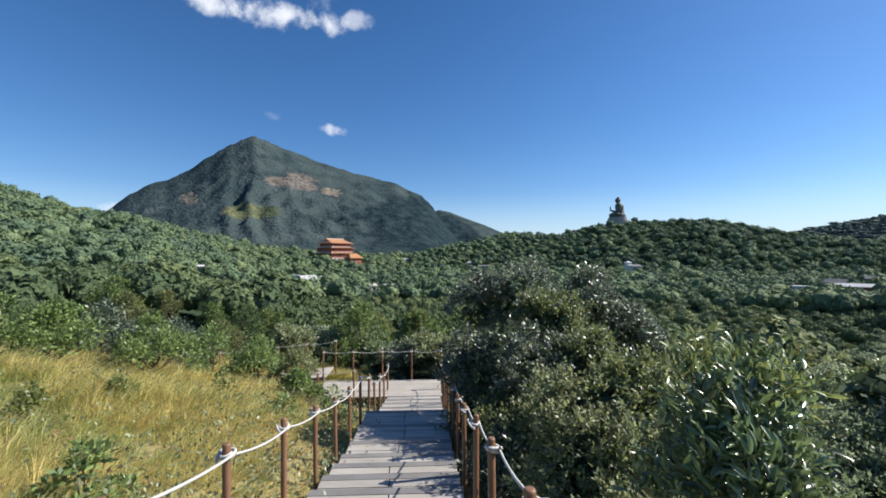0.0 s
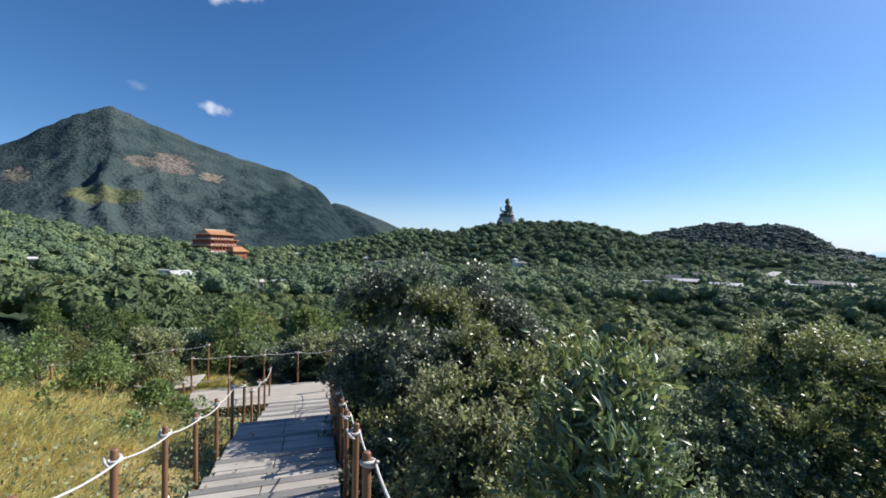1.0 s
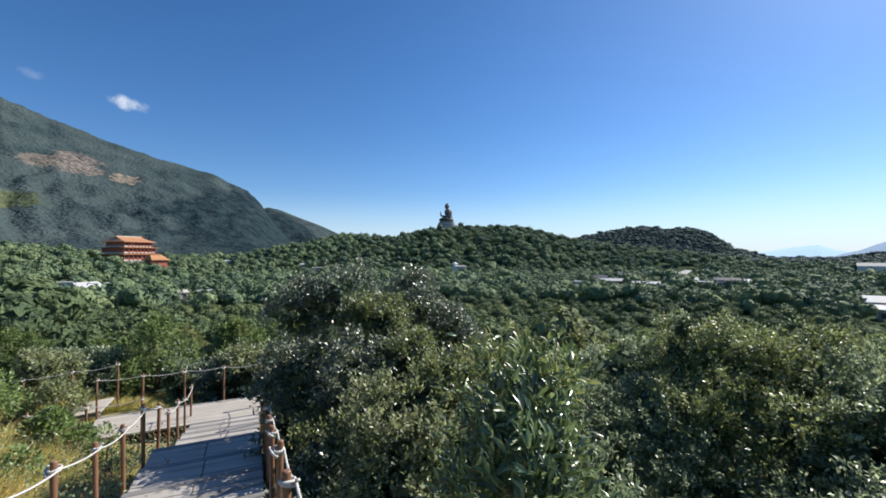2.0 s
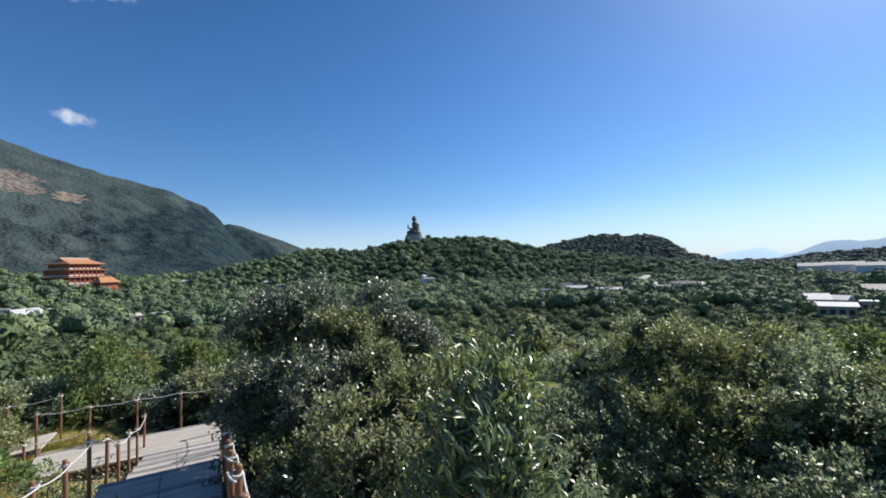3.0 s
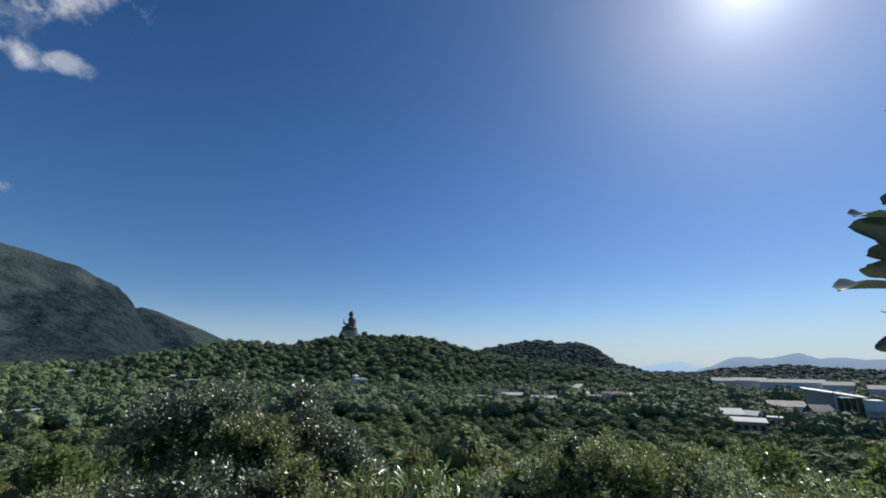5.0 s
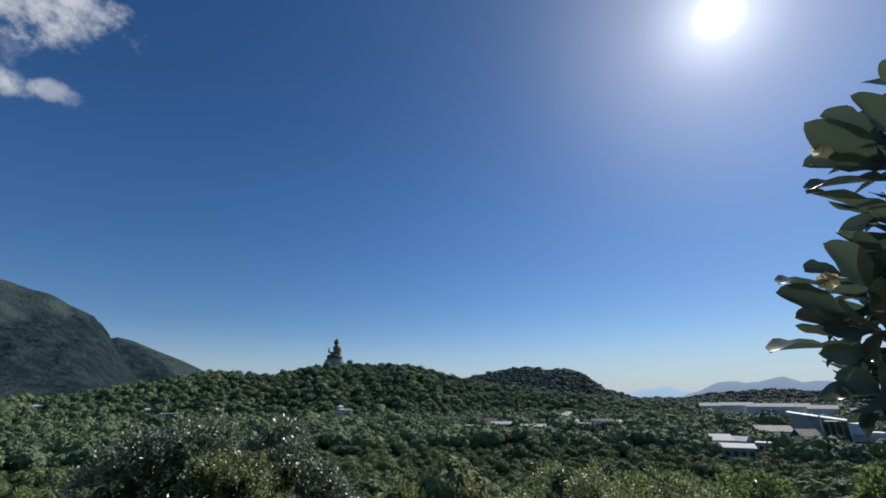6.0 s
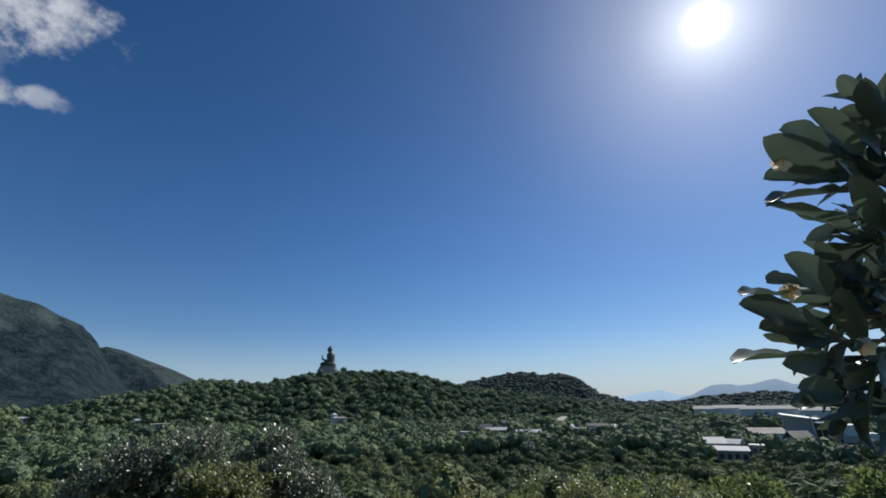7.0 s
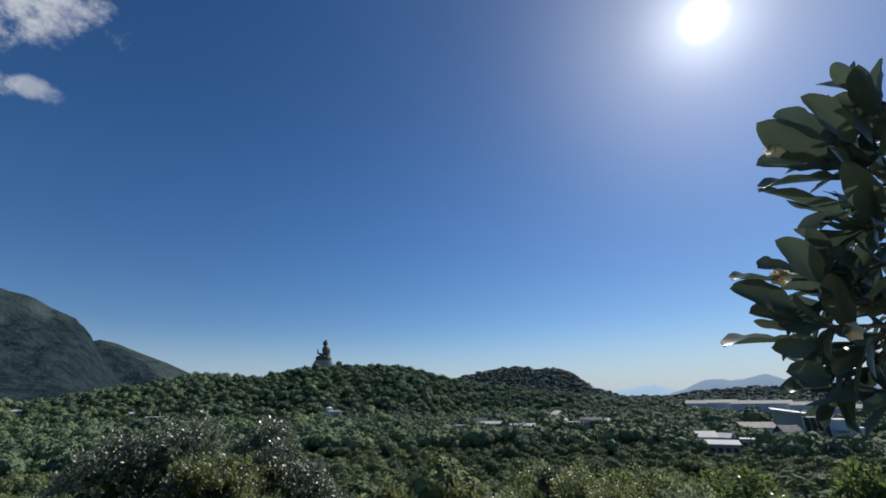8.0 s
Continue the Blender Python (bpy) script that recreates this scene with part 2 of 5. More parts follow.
def canopy_material(name, dark, mid, pale, share=0.35, grain=1.1):
    """Woodland crowns: every tree has its own tone between a dark, a middle and a pale green, with leafy relief."""
    m = material(name, mid, mid, 0.05, 0.75, 0.9, grain, gloss=0.25, through_light=share)
    nt = m.node_tree
    N, L = nt.nodes.new, nt.links.new
    b = nt.nodes["Principled BSDF"]
    tone = N("ShaderNodeAttribute")
    tone.attribute_name = "tone"
    ramp = N("ShaderNodeValToRGB")
    ramp.color_ramp.elements[0].color, ramp.color_ramp.elements[1].color = (*dark, 1), (*pale, 1)
    ramp.color_ramp.elements[0].position, ramp.color_ramp.elements[1].position = 0.08, 0.95
    e = ramp.color_ramp.elements.new(0.5)
    e.color = (*mid, 1)
    L(tone.outputs["Fac"], ramp.inputs[0])
    geo = N("ShaderNodeNewGeometry")
    n1 = N("ShaderNodeTexNoise")
    n1.inputs["Scale"].default_value, n1.inputs["Detail"].default_value = grain * 0.6, 6.0
    L(geo.outputs["Position"], n1.inputs["Vector"])
    v = N("ShaderNodeMapRange")
    v.inputs["From Min"].default_value, v.inputs["From Max"].default_value = 0.3, 0.7
    v.inputs["To Min"].default_value, v.inputs["To Max"].default_value = 0.72, 1.28
    L(n1.outputs["Fac"], v.inputs["Value"])
    hs = N("ShaderNodeHueSaturation")
    L(v.outputs[0], hs.inputs["Value"])
    L(ramp.outputs[0], hs.inputs["Color"])
    for link in list(b.inputs["Base Color"].links):
        nt.links.remove(link)
    L(hs.outputs[0], b.inputs["Base Color"])
    for node in nt.nodes:
        if node.bl_idname == "ShaderNodeBsdfTranslucent":
            L(hs.outputs[0], node.inputs["Color"])
    return m


WOODS_NEAR = canopy_material("woods near by", (0.07, 0.11, 0.055), (0.13, 0.18, 0.082), (0.23, 0.265, 0.11), 0.15, 2.2)
WOODS_MID = canopy_material("valley woods", (0.1, 0.155, 0.1), (0.15, 0.215, 0.11), (0.23, 0.285, 0.135), 0.06, 1.0)
# low-contrast blue greens: haze over the far hills put into the leaf colour
WOODS_FAR = canopy_material("haze-tinted far woods", (0.085, 0.128, 0.108), (0.1, 0.147, 0.122), (0.118, 0.165, 0.135), 0.0, 0.25)

# ---- mesh helpers ----
RNG = np.random.default_rng(7)


def np_mesh(name, verts, faces, mat=None, smooth=False):
    """A mesh from arrays: verts n x 3, faces m x 3 or m x 4."""
    verts, faces = np.asarray(verts, dtype=np.float32), np.asarray(faces, dtype=np.int32)
    me = bpy.data.meshes.new(name)
    k = faces.shape[1]
    me.vertices.add(len(verts))
    me.vertices.foreach_set("co", verts.ravel())
    me.loops.add(faces.size)
    me.loops.foreach_set("vertex_index", faces.ravel())
    me.polygons.add(len(faces))
    me.polygons.foreach_set("loop_start", np.arange(0, faces.size, k, dtype=np.int32))
    me.update(calc_edges=True)
    me.validate()
    if smooth:
        me.polygons.foreach_set("use_smooth", np.ones(len(faces), dtype=bool))
    if mat:
        me.materials.append(mat)
    return me


def place(name, mesh, parent=None, label="", category="", group="", kind="", m=None):
    ob = new(name, mesh)
    if parent is not None:
        ob.parent = parent
    if m is not None:
        ob.matrix_basis = m
    return tagged(ob, label, category, group, kind)


def thing(name, m, label, category, group="", kind=""):
    """An Empty at the base of a thing, which its parts hang from."""
    ob = new(name)
    ob.empty_display_size = 0.2
    ob.matrix_basis = m
    return tagged(ob, label, category, group, kind)


def part(name, bm, mat, parent, label="", smooth=False, m=None):
    me = bpy.data.meshes.new(name)
    bm.to_mesh(me)
    bm.free()
    me.materials.append(mat)
    if smooth:
        me.polygons.foreach_set("use_smooth", np.ones(len(me.polygons), dtype=bool))
    return place(name, me, parent, label, m=m)


def unit(a):
    return a / np.maximum(np.linalg.norm(a, axis=-1, keepdims=True), 1e-9)


def tube(points, radii, sides=7):
    """A tapered round bar along points, closed at the end."""
    points = np.asarray(points, float)
    radii = np.broadcast_to(np.asarray(radii, float), (len(points),))
    way = unit(np.gradient(points, axis=0))
    ref = np.where(np.abs(way[:, 2:3]) > 0.9, np.array([[1.0, 0, 0]]), np.array([[0, 0, 1.0]]))
    a = unit(np.cross(way, ref))
    b = np.cross(way, a)
    ang = np.linspace(0, 2 * np.pi, sides, endpoint=False)
    ring = np.cos(ang)[None, :, None] * a[:, None] + np.sin(ang)[None, :, None] * b[:, None]
    v = (points[:, None] + ring * radii[:, None, None]).reshape(-1, 3)
    i = np.arange(len(points) - 1)[:, None] * sides
    j = np.arange(sides)[None, :]
    k = (j + 1) % sides
    f = np.stack([i + j, i + k, i + k + sides, i + j + sides], -1).reshape(-1, 4)
    last = (len(points) - 1) * sides
    v = np.vstack([v, points[-1:], points[:1]])
    c = len(v) - 2
    caps = [(last + q, last + (q + 1) % sides, c, c) for q in range(sides)] + [((q + 1) % sides, q, c + 1, c + 1) for q in range(sides)]
    return v, f, np.array(caps)


def tubes_mesh(name, items, mat, sides=7):
    """Several bars joined into one mesh; triangles throughout."""
    vs, ts, n = [], [], 0
    for pts, rad in items:
        v, f, c = tube(pts, rad, sides)
        tri = np.vstack([f[:, [0, 1, 2]], f[:, [0, 2, 3]], c[:, :3]])
        vs.append(v)
        ts.append(tri + n)
        n += len(v)
    return np_mesh(name, np.vstack(vs), np.vstack(ts), mat, True)


def box_bm(size, centre=(0, 0, 0), bevel=0.0, bm=None):
    bm = bm or bmesh.new()
    made = bmesh.ops.create_cube(bm, size=1.0)["verts"]
    for v in made:
        v.co = Vector((v.co.x * size[0] + centre[0], v.co.y * size[1] + centre[1], v.co.z * size[2] + centre[2]))
    if bevel:
        edges = list({e for v in made for e in v.link_edges})
        bmesh.ops.bevel(bm, geom=edges, offset=bevel, segments=2, affect="EDGES")
    return bm


def lattice(x, y, seed):
    h = np.sin(x * 127.1 + y * 311.7 + seed * 74.7) * 43758.5453
    return h - np.floor(h)


def value_noise(x, y, seed=0):
    xi, yi = np.floor(x), np.floor(y)
    fx, fy = x - xi, y - yi
    fx, fy = fx * fx * (3 - 2 * fx), fy * fy * (3 - 2 * fy)
    a, b = lattice(xi, yi, seed), lattice(xi + 1, yi, seed)
    c, d = lattice(xi, yi + 1, seed), lattice(xi + 1, yi + 1, seed)
    return (a * (1 - fx) + b * fx) * (1 - fy) + (c * (1 - fx) + d * fx) * fy


def fbm(x, y, octaves=4, seed=0, ridged=False):
    total, amp, norm = 0, 1.0, 0
    for k in range(octaves):
        n = value_noise(x * 2 ** k, y * 2 ** k, seed + k)
        if ridged:
            n = 1 - np.abs(2 * n - 1)
        total, norm, amp = total + amp * n, norm + amp, amp * 0.5
    return total / norm


def smooth01(a, b, x):
    t = np.clip((x - a) / (b - a), 0, 1)
    return t * t * (3 - 2 * t)


# ---- the lie of the land: the eye starts at (0, 0, 1.8) above the path ----
EYE = 1.8
PATH_AZ = radians(9.6)
FWD, RIGHT = np.array([-math.sin(PATH_AZ), math.cos(PATH_AZ)]), np.array([math.cos(PATH_AZ), math.sin(PATH_AZ)])
DECK_U = (-8.0, 1.2, 6.5, 8.25, 9.98, 12.6, 16.0, 24.0)
DECK_Z = (0.1, 0.1, -1.24, -1.38, -2.02, -2.56, -2.7, -4.2)
RIM_AZ = (-180, -120, -95, -75, -65, -55, -48, -42, -36, -32.3, -28.8, -25.6, -22, -18.3, -14.7, -12.2, -8.6, -4, -0.8, 4, 8, 12, 22, 28, 34, 40, 44, 50, 55, 75, 110, 180)
RIM_EL = (8, 3, -1, -1.2, -1.2, -0.9, 0, 0.8, 1.6, 2.4, 3.3, 3.95, 4.1, 4.25, 4.0, 3.5, 2.65, 2.95, 2.85, 1.7, 0.9, 0.2, -0.25, 0.8, 1.5, 2.8, 3.9, 4.8, 6.3, 8, 9, 8)
HILL_AZ = (-76, -66, -56, -53.4, -51, -49.4, -48.6, -47, -45.6, -44.2, -41.7, -39, -36.7, -32, -28, -22)
HILL_EL = (-0.7, -0.7, -0.6, 0.0, 0.8, 2.1, 2.75, 3.4, 3.42, 3.3, 3.65, 3.5, 3.05, 2.2, 1.4, 0.0)
PEAK_AZ = (-6, 2.0, 5.0, 6.8, 8.2, 9.0, 10.5, 14.9, 20.3, 24.8, 29, 32.4, 35.6, 38, 41, 43.1, 45.2, 47.1, 52, 60)
PEAK_EL = (-2.0, -0.5, 1.6, 3.6, 5.8, 6.8, 8.3, 10.2, 11.3, 12.6, 13.95, 15.1, 13.3, 11.6, 9.2, 8.3, 6.9, 4.9, 3.0, 0.5)
REAR_AZ = (-5, -2.5, -0.8, 1.5, 4.5, 6.5, 8.0, 12, 20, 30)
REAR_EL = (-1.5, 1.3, 3.05, 4.1, 5.2, 6.0, 6.3, 5.0, 3.5, 0.0)
LOW_AZ = (-110, -80, -72, -68.5, -63.8, -60.9, -58, -55, -50)
LOW_EL = (-0.8, 0.1, 0.5, 0.8, 0.62, 0.25, -0.2, -0.8, -1.2)
BASE_R = (0, 10, 20, 40, 80, 130, 200, 300, 420, 700)
BASE_Z = (-1.8, -4.2, -6.8, -11, -17.5, -23.5, -27.5, -29.5, -29, -26)


def ground_z(x, y):
    x, y = np.asarray(x, float), np.asarray(y, float)
    r = np.hypot(x, y) + 1e-6
    az = np.degrees(np.arctan2(-x, y))
    u, v = x * FWD[0] + y * FWD[1], x * RIGHT[0] + y * RIGHT[1]
    deck = np.interp(u, DECK_U, DECK_Z)
    near = deck - 0.4 + 0.2 * np.clip(-v - 1.6, 0, 8) * (1 - 0.85 * smooth01(11.5, 14.5, u)) - 0.28 * np.clip(v - 0.6, 0, 9) + 0.08 * np.clip(-u, 0, 60)
    near = near + 0.25 * (fbm(x * 0.35, y * 0.35, 3, 5) - 0.5) * smooth01(1.6, 3.0, np.abs(v + 0.45))
    left = smooth01(12, 45, az)
    base = EYE + np.interp(r, BASE_R, BASE_Z) * (1 - 0.62 * left)
    base = base + 2.5 * (fbm(x / 45, y / 45, 3, 9) - 0.5)
    back = smooth01(95, 150, np.abs(az))
    base = base * (1 - back) + back * (0.1 * r)
    rim = EYE + 620 * np.tan(np.radians(np.interp(az, RIM_AZ, RIM_EL))) - 5.5
    start = 390 - 300 * left
    t = smooth01(0, 1, np.clip((r - start) / (620 - start), 0, 1))
    far = base + (rim - base) * t
    beyond = smooth01(640, 900, r)
    far = far - beyond * np.clip(rim + 12, 6, 60) * (1 - 0.6 * smooth01(10, 40, az))
    far = far + 7 * (fbm(x / 70, y / 70, 3, 3) - 0.5) * smooth01(150, 450, r) * (1 - smooth01(560, 620, r) * 0.6)
    # rise on which the temple stands
    tx, ty = x + math.sin(radians(22)) * 440, y - math.cos(radians(22)) * 440
    far = far + 12.5 * np.exp(-(tx ** 2 + ty ** 2) / (2 * 55.0 ** 2))
    # hills behind
    hill = EYE + 1150 * np.tan(np.radians(np.interp(az, HILL_AZ, HILL_EL))) - 11
    th = smooth01(650, 1150, r) * (1 - 0.8 * smooth01(1170, 1700, r)) * smooth01(-78, -70, az) * smooth01(-20, -30, az)
    far = np.maximum(far, -35 + (hill + 35) * th)
    low = EYE + 1500 * np.tan(np.radians(np.interp(az, LOW_AZ, LOW_EL))) - 19
    tl = smooth01(800, 1500, r) * (1 - smooth01(1500, 2200, r)) * smooth01(-48, -56, az)
    far = np.maximum(far, -50 + (low + 50) * tl)
    # the great peak
    peak = EYE + 1900 * np.tan(np.radians(np.interp(az, PEAK_AZ, PEAK_EL) + 0.35 * (fbm(az * 1.1, az * 0 + 2, 4, 61) - 0.5)))
    s = np.clip((r - 800) / 1100, 0, 1)
    tp = np.where(r < 1900, 0.35 * s + 0.65 * s ** 1.7, 1 - 0.9 * smooth01(1900, 3300, r)) * smooth01(-7, 0, az) * smooth01(64, 52, az)
    spur = fbm(x / 330 + 0.3 * y / 330, y / 330, 5, 21, True) - 0.55
    rough = fbm(x / 60, y / 60, 4, 31, True) - 0.5
    gully = fbm(az / 2.6 + 2.2 * (spur + 0.5), r / 900, 4, 47, True) - 0.55
    fade = np.clip(s * (1 - s) * 4, 0, 1)
    far = np.maximum(far, -20 + (peak + 20) * tp + (spur * 38 + gully * 32 + rough * 22) * fade * np.clip(peak / 500, 0, 1) + (fbm(x / 34, y / 34, 3, 83, True) - 0.5) * 10 * fade + rough * 15 * tp * np.clip(peak / 500, 0.2, 1))
    # a second shoulder behind it
    rear = EYE + 2450 * np.tan(np.radians(np.interp(az, REAR_AZ, REAR_EL)))
    tr = smooth01(1750, 2450, r) * (1 - smooth01(2450, 3000, r)) * smooth01(-6, -2, az) * smooth01(30, 20, az)
    far = np.maximum(far, -60 + (rear + 60) * tr + (spur * 70 + rough * 30) * np.clip(tr * (1 - tr) * 4, 0, 1))
    out = smooth01(2550, 3400, r)
    far = far * (1 - out) - 60 * out
    w = smooth01(11, 42, r)
    return near * (1 - w) + far * w


def build_ground():
    front = np.arange(-98, 80, 0.4)
    azs = np.radians(np.concatenate([front, np.arange(80, 262, 3.0)]))
    rs = np.unique(np.concatenate([np.linspace(0.25, 6, 20)[:-1], np.geomspace(6, 950, 170), np.arange(965, 1960, 15.0), np.arange(1980, 2600, 35.0), np.geomspace(2640, 4900, 18)]))
    A, Rr = np.meshgrid(azs, rs)
    X, Y = -np.sin(A) * Rr, np.cos(A) * Rr
    Z = ground_z(X, Y)
    n = len(azs)
    V = np.stack([X, Y, Z], -1).reshape(-1, 3)
    i = np.arange(len(rs) - 1)[:, None] * n
    j = np.arange(n)[None]
    k = (j + 1) % n
    F = np.stack([i + j, i + k, i + k + n, i + j + n], -1).reshape(-1, 4)
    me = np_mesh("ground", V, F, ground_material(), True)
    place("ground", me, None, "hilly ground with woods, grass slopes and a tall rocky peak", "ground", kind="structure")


def ground_material():
    """Dark woodland soil and scrub; bare rock and a pale meadow on the peak's flank."""
    # blue grey scrub takes the haze before the far peak into its colour
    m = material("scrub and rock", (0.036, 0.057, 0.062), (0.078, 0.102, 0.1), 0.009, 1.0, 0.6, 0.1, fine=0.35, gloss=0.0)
    nt = m.node_tree
    N, L = nt.nodes.new, nt.links.new
    b = nt.nodes["Principled BSDF"]
    colour = b.inputs["Base Color"].links[0].from_socket
    geo = N("ShaderNodeNewGeometry")
    noise_a = N("ShaderNodeTexNoise")
    noise_a.inputs["Scale"].default_value, noise_a.inputs["Detail"].default_value = 0.011, 8.0
    noise_a.inputs["Roughness"].default_value = 0.7
    L(geo.outputs["Position"], noise_a.inputs["Vector"])
    noise_b = N("ShaderNodeTexNoise")
    noise_b.inputs["Scale"].default_value, noise_b.inputs["Detail"].default_value = 0.05, 8.0
    noise_b.inputs["Roughness"].default_value = 0.7
    L(geo.outputs["Position"], noise_b.inputs["Vector"])
    for az, el, dist, size, base, alt, edge, grain in (
            (0.0, 0.0, 1.0, (720, 720, 900), (0.05, 0.075, 0.045), (0.075, 0.098, 0.055), 0.1, 0.06),
            (26.9, 9.7, 1560, (66, 260, 52), (0.22, 0.185, 0.165), (0.1, 0.095, 0.085), 0.9, 0.09),
            (29.6, 9.4, 1560, (50, 200, 30), (0.19, 0.165, 0.145), (0.12, 0.11, 0.09), 0.75, 0.05),
            (22.8, 8.6, 1540, (40, 200, 22), (0.24, 0.2, 0.16), (0.12, 0.11, 0.09), 0.85, 0.05),
            (39.6, 7.0, 1500, (26, 200, 34), (0.24, 0.2, 0.17), (0.12, 0.12, 0.09), 0.85, 0.05),
            # wooded right flank, darkened further: its shade is put into the colour
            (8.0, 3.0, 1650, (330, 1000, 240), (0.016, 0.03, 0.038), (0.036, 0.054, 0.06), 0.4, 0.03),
            (5.8, 2.6, 1250, (16, 160, 22), (0.22, 0.2, 0.18), (0.1, 0.1, 0.09), 1.5, 0.08),
            (7.2, 6.0, 1700, (18, 160, 36), (0.18, 0.15, 0.12), (0.1, 0.1, 0.08), 1.5, 0.08),
            (40.0, -14.0, 8.0, (9, 10, 8), (0.34, 0.28, 0.14), (0.22, 0.19, 0.09), 0.3, 1.5),
            (33.4, 5.4, 1300, (66, 320, 32), (0.15, 0.16, 0.085), (0.08, 0.09, 0.058), 0.5, 0.03),
            (30.8, 5.2, 1320, (40, 200, 30), (0.09, 0.105, 0.06), (0.065, 0.085, 0.055), 0.8, 0.03)):
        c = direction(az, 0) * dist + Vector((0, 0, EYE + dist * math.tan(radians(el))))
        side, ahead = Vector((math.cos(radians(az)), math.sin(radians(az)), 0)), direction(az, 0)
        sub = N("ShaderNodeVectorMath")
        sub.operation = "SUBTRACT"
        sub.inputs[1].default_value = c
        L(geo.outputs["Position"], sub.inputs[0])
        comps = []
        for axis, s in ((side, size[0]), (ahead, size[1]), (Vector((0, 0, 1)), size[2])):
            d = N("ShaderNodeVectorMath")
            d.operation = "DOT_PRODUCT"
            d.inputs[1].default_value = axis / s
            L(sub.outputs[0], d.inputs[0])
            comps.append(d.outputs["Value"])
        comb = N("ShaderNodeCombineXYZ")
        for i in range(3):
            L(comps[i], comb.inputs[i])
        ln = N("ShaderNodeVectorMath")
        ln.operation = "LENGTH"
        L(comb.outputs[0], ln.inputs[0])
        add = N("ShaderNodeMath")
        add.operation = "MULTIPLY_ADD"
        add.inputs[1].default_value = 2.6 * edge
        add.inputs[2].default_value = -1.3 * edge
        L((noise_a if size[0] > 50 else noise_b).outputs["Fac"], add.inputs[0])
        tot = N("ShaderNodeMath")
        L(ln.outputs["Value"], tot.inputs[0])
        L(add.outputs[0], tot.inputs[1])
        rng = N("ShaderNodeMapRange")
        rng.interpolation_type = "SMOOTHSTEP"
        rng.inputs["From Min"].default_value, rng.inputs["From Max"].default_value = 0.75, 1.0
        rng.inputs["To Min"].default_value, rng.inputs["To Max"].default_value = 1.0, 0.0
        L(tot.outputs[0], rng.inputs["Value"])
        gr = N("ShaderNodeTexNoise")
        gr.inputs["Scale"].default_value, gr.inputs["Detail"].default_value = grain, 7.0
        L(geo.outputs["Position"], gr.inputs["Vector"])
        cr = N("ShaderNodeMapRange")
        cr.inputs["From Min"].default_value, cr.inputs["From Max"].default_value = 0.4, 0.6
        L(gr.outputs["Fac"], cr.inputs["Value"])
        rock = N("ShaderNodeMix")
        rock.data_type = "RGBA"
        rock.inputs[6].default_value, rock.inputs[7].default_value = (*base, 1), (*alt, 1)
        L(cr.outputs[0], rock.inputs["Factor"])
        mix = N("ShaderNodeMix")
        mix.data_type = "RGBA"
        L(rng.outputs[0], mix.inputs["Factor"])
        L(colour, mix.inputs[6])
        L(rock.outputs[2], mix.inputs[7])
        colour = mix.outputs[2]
    L(colour, b.inputs["Base Color"])
    return m


build_ground()


def ridge(name, dist, az, el, mat, label):
    """A long far ridge with a front and a back slope."""
    fine = np.linspace(az[0], az[-1], 160)
    top = EYE + dist * np.tan(np.radians(np.interp(fine, az, el))) + dist * 0.0028 * (fbm(fine * 1.6, fine * 0 + 3, 4, 17) - 0.5)
    a = np.radians(fine)
    rows = []
    for rr, k in ((dist - 500, 0.0), (dist - 250, 0.62), (dist, 1.0), (dist + 250, 0.55)):
        z = -62 + (top + 62) * k
        rows.append(np.stack([-np.sin(a) * rr, np.cos(a) * rr, z], -1))
    n = len(fine)
    F = [(q * n + i, q * n + i + 1, (q + 1) * n + i + 1, (q + 1) * n + i) for q in range(3) for i in range(n - 1)]
    place(name, np_mesh(name, np.vstack(rows), F, mat, True), None, label, "backdrop", kind="structure")


def haze_glow_material(name, colour, glow):
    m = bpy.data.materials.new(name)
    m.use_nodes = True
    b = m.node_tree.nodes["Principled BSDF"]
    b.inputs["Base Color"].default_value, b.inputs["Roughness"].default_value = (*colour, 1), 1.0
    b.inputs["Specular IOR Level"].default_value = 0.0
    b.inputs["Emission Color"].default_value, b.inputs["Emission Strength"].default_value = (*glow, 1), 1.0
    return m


# haze over the far land, put into blue base colours and an emitted glow
FAR_BLUE = haze_glow_material("blue distance", (0.1, 0.12, 0.15), (0.2, 0.285, 0.4))
FAR_PALE = haze_glow_material("pale blue distance", (0.1, 0.15, 0.2), (0.36, 0.5, 0.66))
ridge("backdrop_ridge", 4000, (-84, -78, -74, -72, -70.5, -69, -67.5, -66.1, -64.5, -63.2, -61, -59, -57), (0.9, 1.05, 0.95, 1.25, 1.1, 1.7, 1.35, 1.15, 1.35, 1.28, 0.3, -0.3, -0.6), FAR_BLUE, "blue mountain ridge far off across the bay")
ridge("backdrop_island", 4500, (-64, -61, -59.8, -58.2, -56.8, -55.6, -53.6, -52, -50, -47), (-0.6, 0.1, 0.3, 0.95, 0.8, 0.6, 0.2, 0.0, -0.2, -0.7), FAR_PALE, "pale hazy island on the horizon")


def build_water():
    a = np.radians(np.linspace(-100, -35, 80))
    rows = [np.stack([-np.sin(a) * r, np.cos(a) * r, a * 0 - 46], -1) for r in (2000, 3000, 4000, 4890)]
    n = len(a)
    F = [(q * n + i, q * n + i + 1, (q + 1) * n + i + 1, (q + 1) * n + i) for q in range(3) for i in range(n - 1)]
    mat = material("sea", (0.1, 0.17, 0.24), (0.12, 0.2, 0.28), 0.01, 0.35, 0.1, 0.2)
    place("water", np_mesh("water", np.vstack(rows), F, mat), None, "pale blue sea beyond the hills", "sea", kind="structure")


build_water()

# ---- leaves and trees ----


